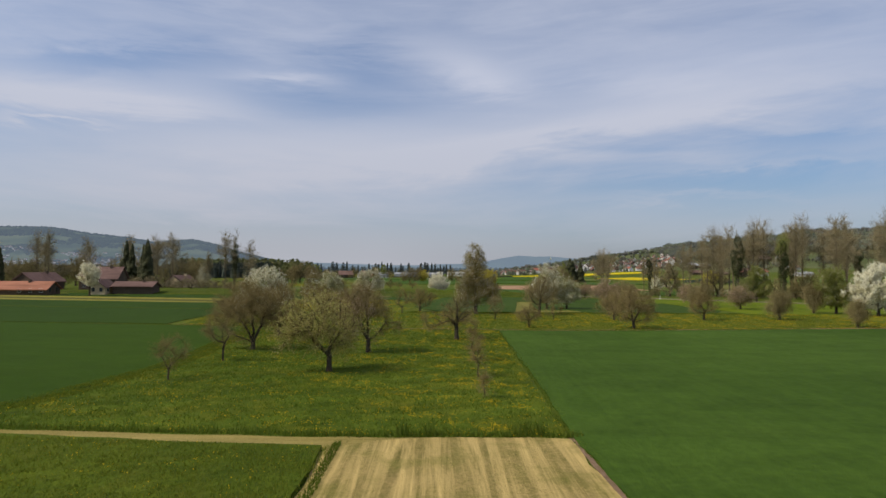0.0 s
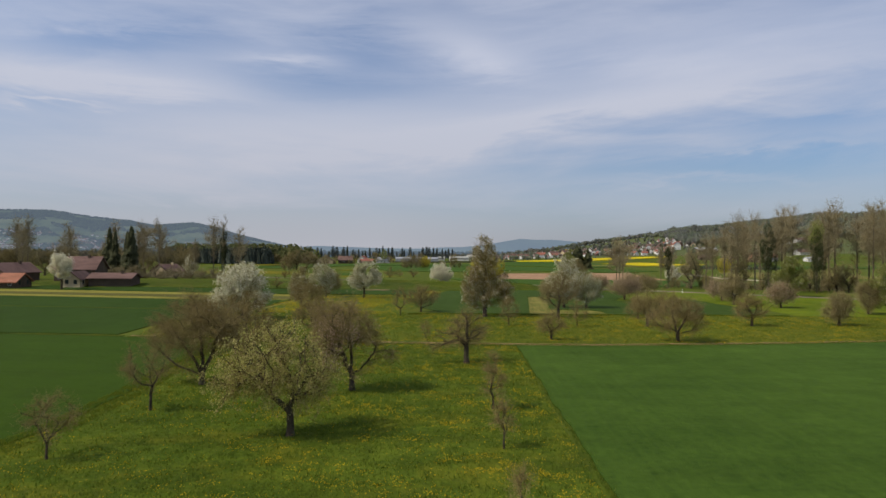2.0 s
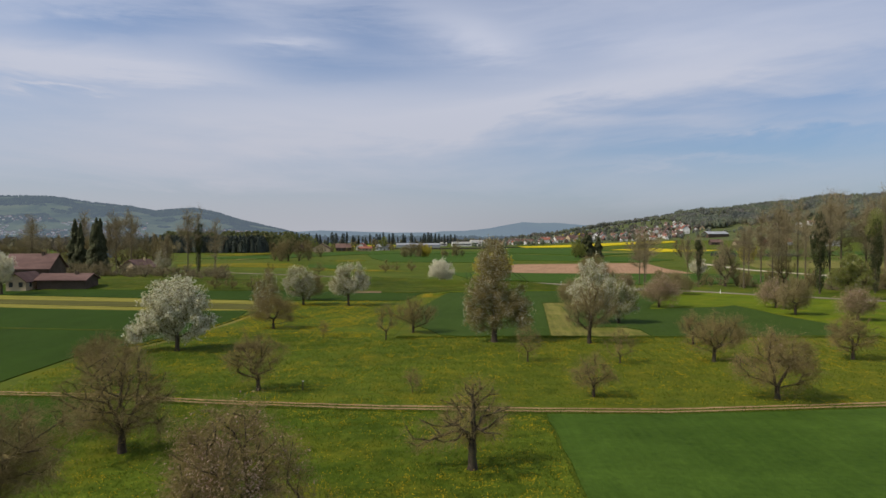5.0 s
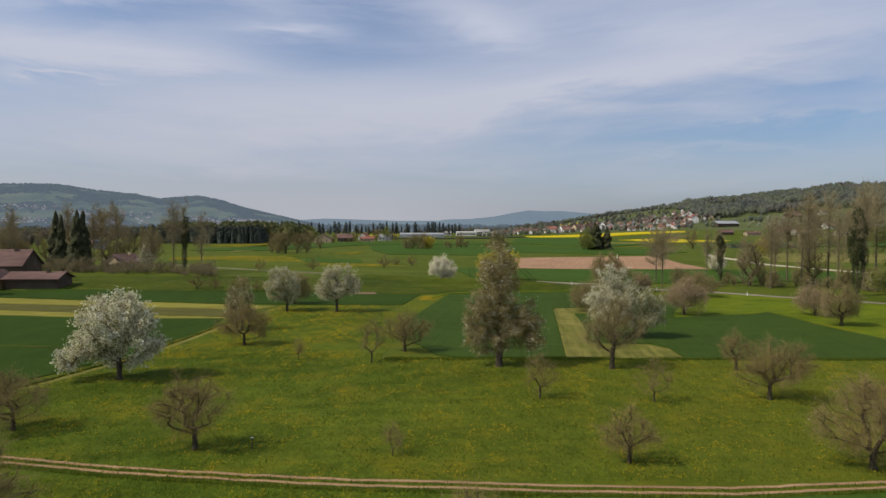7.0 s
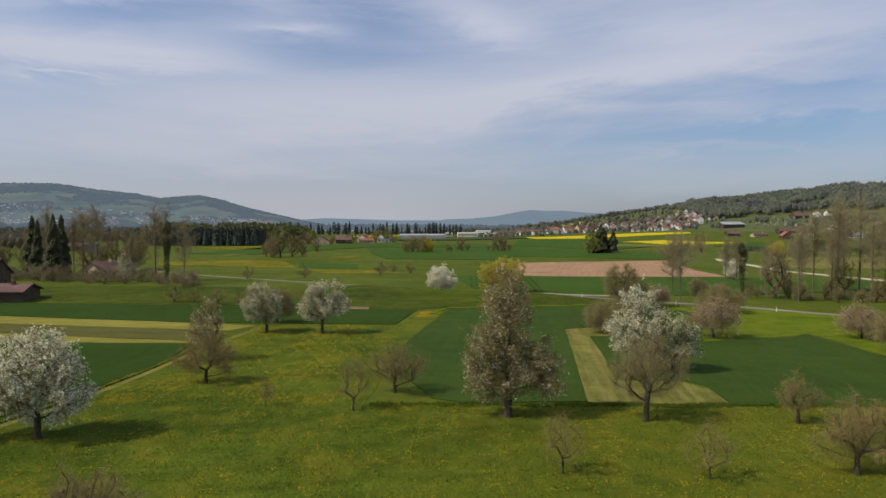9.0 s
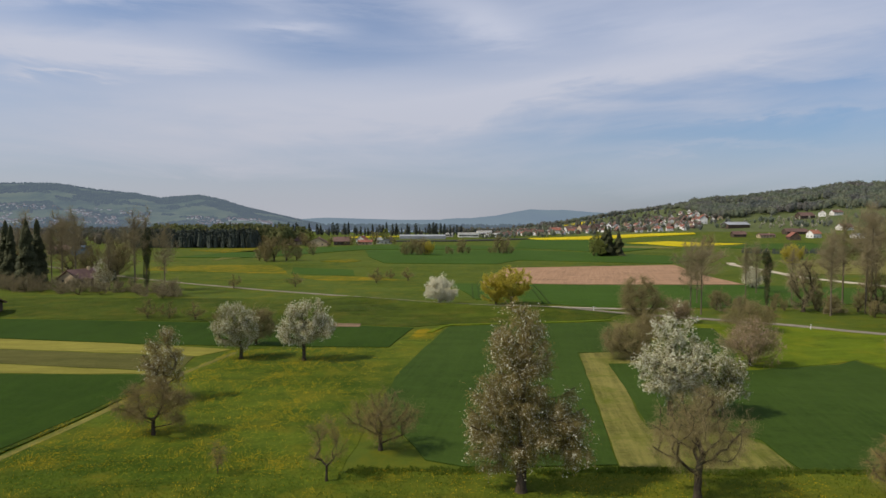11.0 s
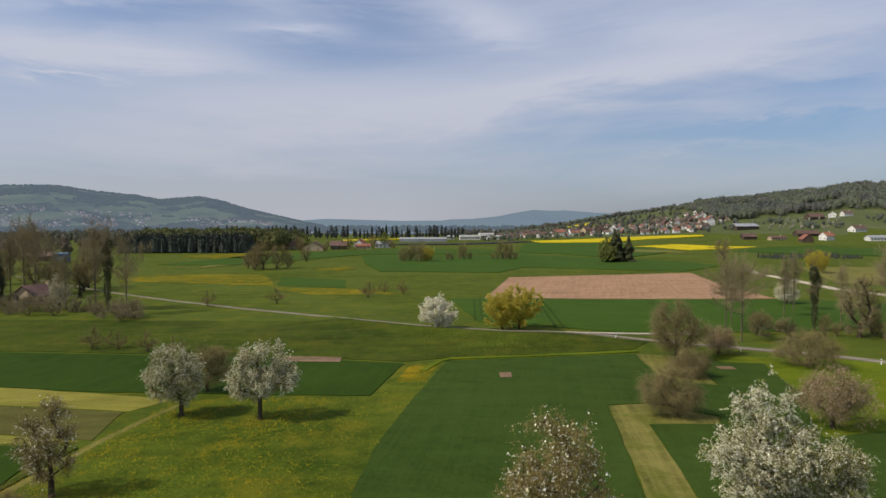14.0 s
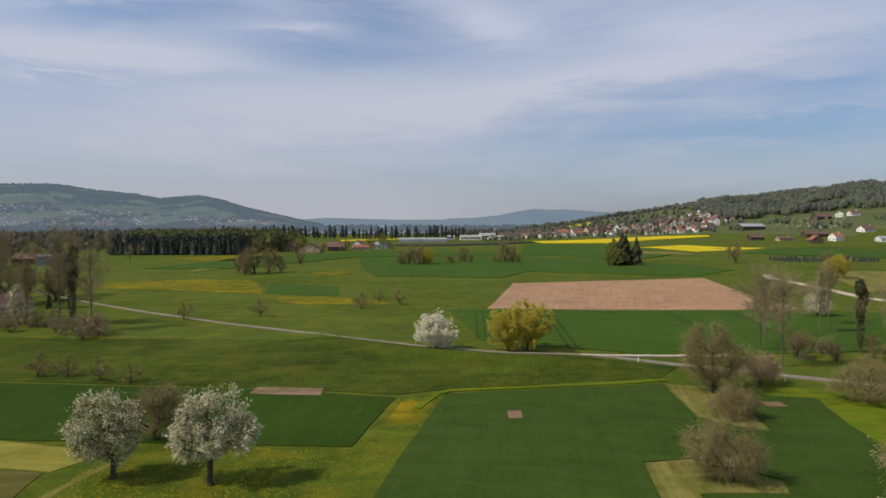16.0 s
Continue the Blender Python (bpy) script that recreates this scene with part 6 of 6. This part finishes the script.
def hill_woods():
    """Woods and hedges over the far hill: thick along the crest and the foot, in groves between."""
    verts, faces, tries = [], [], 0
    ring = np.arange(5) * 2 * math.pi / 5
    r = np.random.default_rng(77)

    def lump(x, y, z, w, h):
        b = len(verts)
        for lift, wide in ((0.0, 0.9), (0.6, 0.8)):
            rad = w * wide * (0.7 + 0.6 * r.random(5))
            verts.extend(np.stack([x + np.cos(ring) * rad, y + np.sin(ring) * rad, np.full(5, z + h * lift)], 1).tolist())
        verts.append([x, y, z + h])
        faces.extend([(b + q, b + (q + 1) % 5, b + 5 + (q + 1) % 5, b + 5 + q) for q in range(5)] + [(b + 5 + q, b + 5 + (q + 1) % 5, b + 10) for q in range(5)])

    for _ in range(1300):
        depth, u = rng.uniform(1650, 2300), rng.uniform(-0.86, 0.16)
        if noise.noise(Vector((u * 16, depth * 0.006, 2))) > (-0.15 if u < -0.2 else 0.0):
            lump(3 + u * depth, 100 + depth, 0.0, rng.uniform(9, 17), rng.uniform(11, 20))
    while len(verts) < 11 * 9500 and tries < 60000:
        tries += 1
        u, f = rng.uniform(-0.86, -0.21), rng.random()
        n = noise.noise(Vector((u * 13, f * 6, 5))) + 0.5 * noise.noise(Vector((u * 37, f * 15, 8)))
        need = np.interp(f, [0.0, 0.1, 0.16, 0.40, 0.46, 0.62, 0.76, 1.0], [-0.6, -0.30, 0.06, 0.10, 0.22, 0.08, -0.20, -0.36])
        if n < need:
            continue
        depth = 2300 + 1700 * f
        x, y, z = 3 + u * depth, 100 + depth, ridge_height(LEFT_CREST, 4000, 2, 17, u, f) - 3
        lump(x, y, z, rng.uniform(7, 15) * (0.6 + 0.4 * f), rng.uniform(9, 17) * (0.6 + 0.4 * f))
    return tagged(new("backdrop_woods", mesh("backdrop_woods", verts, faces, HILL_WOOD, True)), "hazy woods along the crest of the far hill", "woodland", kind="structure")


hill_woods()
WATER, _nt, _b = material("lake_water", 0.12, 0.5)
_b.inputs["Base Color"].default_value = (0.10, 0.14, 0.17, 1)
sheet("lake", [(-900, 2600), (-560, 1800), (-330, 1420), (40, 1380), (130, 1600), (330, 3000), (350, 4500), (-1000, 4500)], WATER, 1.6, "pale still lake far down the valley", "lake", 300)


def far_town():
    """A town on the lower slope of the far hill: pale walls, red and brown roofs, haze mixed in as emission."""
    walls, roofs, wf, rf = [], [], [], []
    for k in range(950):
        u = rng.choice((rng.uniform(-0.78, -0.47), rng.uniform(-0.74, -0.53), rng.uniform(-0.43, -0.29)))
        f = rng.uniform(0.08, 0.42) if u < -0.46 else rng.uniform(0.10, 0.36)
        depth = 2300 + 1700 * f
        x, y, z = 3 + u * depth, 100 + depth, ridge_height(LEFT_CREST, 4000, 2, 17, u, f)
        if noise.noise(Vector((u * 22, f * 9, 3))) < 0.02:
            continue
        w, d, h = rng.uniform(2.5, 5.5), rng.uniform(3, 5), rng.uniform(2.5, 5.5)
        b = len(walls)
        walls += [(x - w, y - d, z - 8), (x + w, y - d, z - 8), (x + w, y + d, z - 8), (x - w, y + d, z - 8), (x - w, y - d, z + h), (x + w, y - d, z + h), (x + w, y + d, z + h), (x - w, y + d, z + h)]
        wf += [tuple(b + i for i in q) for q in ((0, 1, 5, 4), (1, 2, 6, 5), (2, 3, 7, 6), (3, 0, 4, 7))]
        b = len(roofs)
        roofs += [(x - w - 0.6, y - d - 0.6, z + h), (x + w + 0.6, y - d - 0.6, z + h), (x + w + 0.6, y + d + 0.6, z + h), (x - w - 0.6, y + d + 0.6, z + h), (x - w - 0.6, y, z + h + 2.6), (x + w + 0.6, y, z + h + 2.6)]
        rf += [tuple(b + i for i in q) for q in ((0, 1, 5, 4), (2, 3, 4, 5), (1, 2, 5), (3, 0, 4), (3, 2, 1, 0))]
    # Emission tint mixed into walls and roofs to imitate haze.
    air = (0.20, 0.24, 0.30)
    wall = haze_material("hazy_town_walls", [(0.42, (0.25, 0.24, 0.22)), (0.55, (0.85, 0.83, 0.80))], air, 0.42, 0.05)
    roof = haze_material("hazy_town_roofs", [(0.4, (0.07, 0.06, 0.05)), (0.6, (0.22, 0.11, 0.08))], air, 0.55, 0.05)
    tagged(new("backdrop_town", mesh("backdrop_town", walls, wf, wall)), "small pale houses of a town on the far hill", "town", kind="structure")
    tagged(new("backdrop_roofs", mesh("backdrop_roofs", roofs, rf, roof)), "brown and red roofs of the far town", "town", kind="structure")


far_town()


# ---- grass and flowers ----
def waves(x, y, scale, shift):
    """Soft random hills between about -1 and 1, from a handful of crossing waves."""
    r = np.random.default_rng(int(shift * 10))
    out = 0
    for _ in range(7):
        a, f, p = r.uniform(0, 6.283), scale * r.uniform(2.5, 8), r.uniform(0, 6.283)
        out = out + np.cos((x * math.cos(a) + y * math.sin(a)) * f + p)
    return out / 3.2


def clump(x, y, scale, shift, sharp=2.2):
    return np.clip(0.42 + sharp * (waves(x, y, scale, shift) * 0.36 + waves(x, y, scale * 3.1, shift + 5) * 0.2), 0, 1)


def in_poly(poly):
    """A test, for many places at once, whether they lie inside an outline."""
    def test(x, y):
        inside = np.zeros(len(x), bool)
        for (ax, ay), (bx, by) in zip(poly, poly[1:] + poly[:1]):
            if ay != by:
                inside ^= ((ay > y) != (by > y)) & (x < (bx - ax) * (y - ay) / (by - ay) + ax)
        return inside
    return test


def scatter(count, seed, x0, x1, y0, y1, keep):
    """Random places on a stretch of ground, thinned by keep(x, y)."""
    r = np.random.default_rng(seed)
    out, have = [], 0
    while have < count:
        x, y = r.uniform(x0, x1, 60000), r.uniform(y0, y1, 60000)
        ok = r.random(60000) < keep(x, y)
        out.append(np.stack([x[ok], y[ok], np.full(ok.sum(), 0.03)], 1))
        have += int(ok.sum())
    return np.concatenate(out)[:count], r


BLADES = island_material("grass_blades", [(0.060, 0.105, 0.009), (0.105, 0.155, 0.014), (0.140, 0.170, 0.022), (0.080, 0.130, 0.011)], 0.8, 0.5)
DEEP_BLADES = island_material("field_grass_blades", [(0.085, 0.125, 0.009), (0.14, 0.178, 0.013), (0.18, 0.19, 0.022), (0.10, 0.145, 0.010)], 0.8, 0.4)
FLOWERS = island_material("dandelion_heads", [(0.56, 0.37, 0.010), (0.72, 0.49, 0.014), (0.48, 0.33, 0.014)], 0.8, 0.2)
STRAW = island_material("straw_blades", [(0.26, 0.22, 0.06), (0.42, 0.33, 0.11), (0.20, 0.19, 0.04)], 0.8, 0.4)


def blades(name, places, r, low, high, mat, label, wide=0.018):
    n = len(places)
    a = r.random(n) * 6.283
    side = np.stack([np.cos(a), np.sin(a), np.zeros(n)], 1) * (wide * (0.6 + r.random((n, 1))))
    h = (low + (high - low) * r.random((n, 1)))
    tip = places + np.concatenate([r.normal(size=(n, 2)) * 0.35 * h, h], 1)
    v = np.stack([places - side, places + side, tip], 1).reshape(-1, 3)
    return tagged(new(name, mesh(name, v, np.arange(3 * n).reshape(-1, 3), mat)), label, "grass", kind="stuff")


def heads(name, places, r, size, label):
    v, f = flakes(places + np.stack([np.zeros(len(places)), np.zeros(len(places)), 0.10 + 0.14 * r.random(len(places))], 1), size * (0.6 + 0.8 * r.random(len(places))), r)
    return tagged(new(name, mesh(name, v, f, FLOWERS)), label, "flowers", kind="stuff")


in_a, in_b = in_poly(MEADOW_A), in_poly(MEADOW_B)
P, R = scatter(90000, 1, -32, 10, 33.5, 95, lambda x, y: in_a(x, y) * (0.25 + 0.75 * clump(x, y, 0.5, 2)))
blades("meadow_grass", P, R, 0.06, 0.22, BLADES, "tufts of long meadow grass under the apple trees", 0.022)
P, R = scatter(85000, 2, -44, 82, 95, 135, lambda x, y: in_b(x, y) * (0.25 + 0.75 * clump(x, y, 0.4, 3)))
blades("meadow_grass", P, R, 0.06, 0.20, BLADES, "tufts of meadow grass beyond the track", 0.03)
P, R = scatter(22000, 3, -32, 10, 33.6, 95, lambda x, y: in_a(x, y) * np.clip(0.55 + (x + 10) / 30, 0.35, 1) * (0.12 + 0.88 * clump(x, y, 0.16, 8) ** 2) * clump(x, y, 0.8, 4))
heads("dandelions", P, R, 0.031, "yellow dandelions in drifts across the meadow")
P, R = scatter(42000, 4, -44, 100, 95, 135, lambda x, y: in_b(x, y) * (0.15 + 0.85 * clump(x, y, 0.13, 9) ** 2) * clump(x, y, 0.7, 5))
heads("dandelions", P, R, 0.034, "yellow dandelions across the wide meadow")
P, R = scatter(29000, 5, -38, 4, 131, 204, lambda x, y: in_b(x, y) * (0.12 + clump(x, y, 0.12, 11, 2.0)) * (0.15 + clump(x, y, 0.6, 6)) * np.clip((-5 - x) / 10, 0.06, 1))
heads("dandelions", P, R, 0.034, "yellow dandelions between the pear trees")
P, R = scatter(3500, 6, -60, 8, 33.4, 36.2, lambda x, y: 0.5 * (np.abs(y - 33.95 - np.maximum(0, -(x + 6)) * 0.075) < 0.4))
blades("edge_grass", P, R, 0.15, 0.45, BLADES, "tall uncut grass along the mown path", 0.025)
P, R = scatter(16000, 15, -42, 60, 91, 100, lambda x, y: 0.9 * (np.abs(y - np.interp(x, [a for a, _ in TRACK_LINE], [b for _, b in TRACK_LINE]) + 1.0) < 0.35) + 0.5 * (np.abs(y - np.interp(x, [a for a, _ in TRACK_LINE], [b for _, b in TRACK_LINE])) < 0.16))
blades("edge_grass", P, R, 0.08, 0.26, BLADES, "grass along the verge and the crown of the farm track", 0.022)
P, R = scatter(13000, 16, -6, 66, 129.5, 133, lambda x, y: 0.9 * (np.abs(y - 131.6) < 0.7 * (0.4 + clump(x, y, 0.5, 4))))
blades("edge_grass", P, R, 0.10, 0.34, BLADES, "ragged long grass between the meadow and the crops", 0.03)
P, R = scatter(21000, 14, -32, -23, 36, 96, lambda x, y: (0.25 + 0.75 * clump(x, y, 0.5, 9)) * (np.abs(x - np.interp(y, [37, 42, 50, 57, 66, 80, 95], [-30.2, -27.7, -26.3, -25.2, -25.4, -26.8, -28.8])) < 1.3))
blades("edge_grass", P, R, 0.06, 0.22, DEEP_BLADES, "ragged grass between meadow and wheat", 0.022)
P, R = scatter(3000, 7, 6.6, 10, 30, 92, lambda x, y: 0.8 * (np.abs(x - np.interp(y, [25, 34, 47, 92], [8.2, 7.4, 8.1, 9.4])) < 0.3))
blades("edge_grass", P, R, 0.06, 0.20, BLADES, "ragged grass along the wheat field edge", 0.022)
P, R = scatter(62000, 12, -52, -5.3, 2, 36.2, lambda x, y: (y < 31.3 - 0.09 * (x + 6)) * (0.3 + 0.7 * clump(x, y, 0.6, 7)) * np.clip((x + 56) / 34, 0.08, 1) * np.clip((y + 2) / 22, 0.1, 1))
P[:, 2] = 0.2
blades("field_grass", P, R, 0.06, 0.20, DEEP_BLADES, "long green grass of the uncut field", 0.02)
P, R = scatter(500, 13, -26, -5.6, 19, 33, lambda x, y: (y < 31.2 - 0.11 * (x + 6)) * clump(x, y, 0.3, 15) ** 2)
heads("dandelions", P + [0, 0, 0.15], R, 0.035, "scattered yellow dandelions in the long grass")
P, R = scatter(1400, 8, -7, -4.5, 20, 32.5, lambda x, y: 0.8 * (np.abs(x + 5.25) < 0.2))
blades("edge_grass", P, R, 0.08, 0.26, BLADES, "ragged grass along the mown strip", 0.022)
P, R = scatter(9000, 9, -5.2, 8.5, 20, 34, lambda x, y: clump(x * 2.5, y * 0.25, 0.5, 3))
blades("straw_litter", P, R, 0.015, 0.05, STRAW, "dry straw and stubble on the mown strip", 0.03)
for i, (x, y) in enumerate([(-1.9, 34.0), (-0.4, 34.1), (5.0, 34.2), (5.7, 34.1), (4.4, 34.0)]):
    P, R = scatter(70, 20 + i, x - 0.3, x + 0.3, y - 0.3, y + 0.9, lambda a, b: np.ones(len(a)))
    blades("grass_tuft", P, R, 0.5, 0.95, BLADES, "tall grass tuft at the end of the mown strip", 0.025)


# ---- small things by the road ----
WHITE_PAINT = field_material("white_post_paint", (0.70, 0.70, 0.68), (0.82, 0.82, 0.80), fine=6.0, relief=0.005)
BLACK_BAND, _nt, _b = material("black_band", 0.6, 0.3)
_b.inputs["Base Color"].default_value = (0.02, 0.02, 0.02, 1)


def marker_post(x, y):
    """A white roadside post with a sloping top and a dark band."""
    ob = new("marker_post")
    v = [(-0.07, -0.05, 0), (0.07, -0.05, 0), (0.07, 0.05, 0), (-0.07, 0.05, 0), (-0.06, -0.04, 0.98), (0.06, -0.04, 0.98), (0.06, 0.04, 1.08), (-0.06, 0.04, 1.08)]
    f = [(0, 3, 2, 1), (4, 5, 6, 7), (0, 1, 5, 4), (1, 2, 6, 5), (2, 3, 7, 6), (3, 0, 4, 7)]
    part("post", mesh("post", v, f, WHITE_PAINT), ob)
    part("band", box_data("band", -0.075, 0.075, -0.055, 0.055, 0.72, 0.86, BLACK_BAND), ob)
    ob.matrix_basis = pose(x, y, ground_height(x, y) + 0.02, 0, 0, -25) @ Matrix.Scale(0.95, 4)
    return tagged(ob, "white roadside marker post with a dark band", "post", "marker posts")


for x, y in [(55.6, 210.4), (36.2, 221.4), (73.6, 200.4)]:
    marker_post(x, y)


def wooden_stake(x, y):
    """A weathered stake in the meadow with a slanted cap board."""
    ob = new("wooden_stake")
    v = [(-0.04, -0.04, -0.1), (0.04, -0.04, -0.1), (0.04, 0.04, -0.1), (-0.04, 0.04, -0.1), (-0.035, -0.03, 0.85), (0.035, -0.03, 0.85), (0.035, 0.035, 0.88), (-0.035, 0.035, 0.88)]
    f = [(0, 3, 2, 1), (4, 5, 6, 7), (0, 1, 5, 4), (1, 2, 6, 5), (2, 3, 7, 6), (3, 0, 4, 7)]
    part("post", mesh("post", v, f, TIMBER), ob)
    part("cap", box_data("cap", -0.09, 0.09, -0.08, 0.08, 0.87, 0.91, WHITE_FRAME), ob, "pale weathered cap board")
    ob.matrix_basis = pose(x, y, ground_height(x, y) + 0.04, 2, 1, 20)
    return tagged(ob, "weathered wooden stake standing in the meadow", "stake")


wooden_stake(-12.8, 100.6)
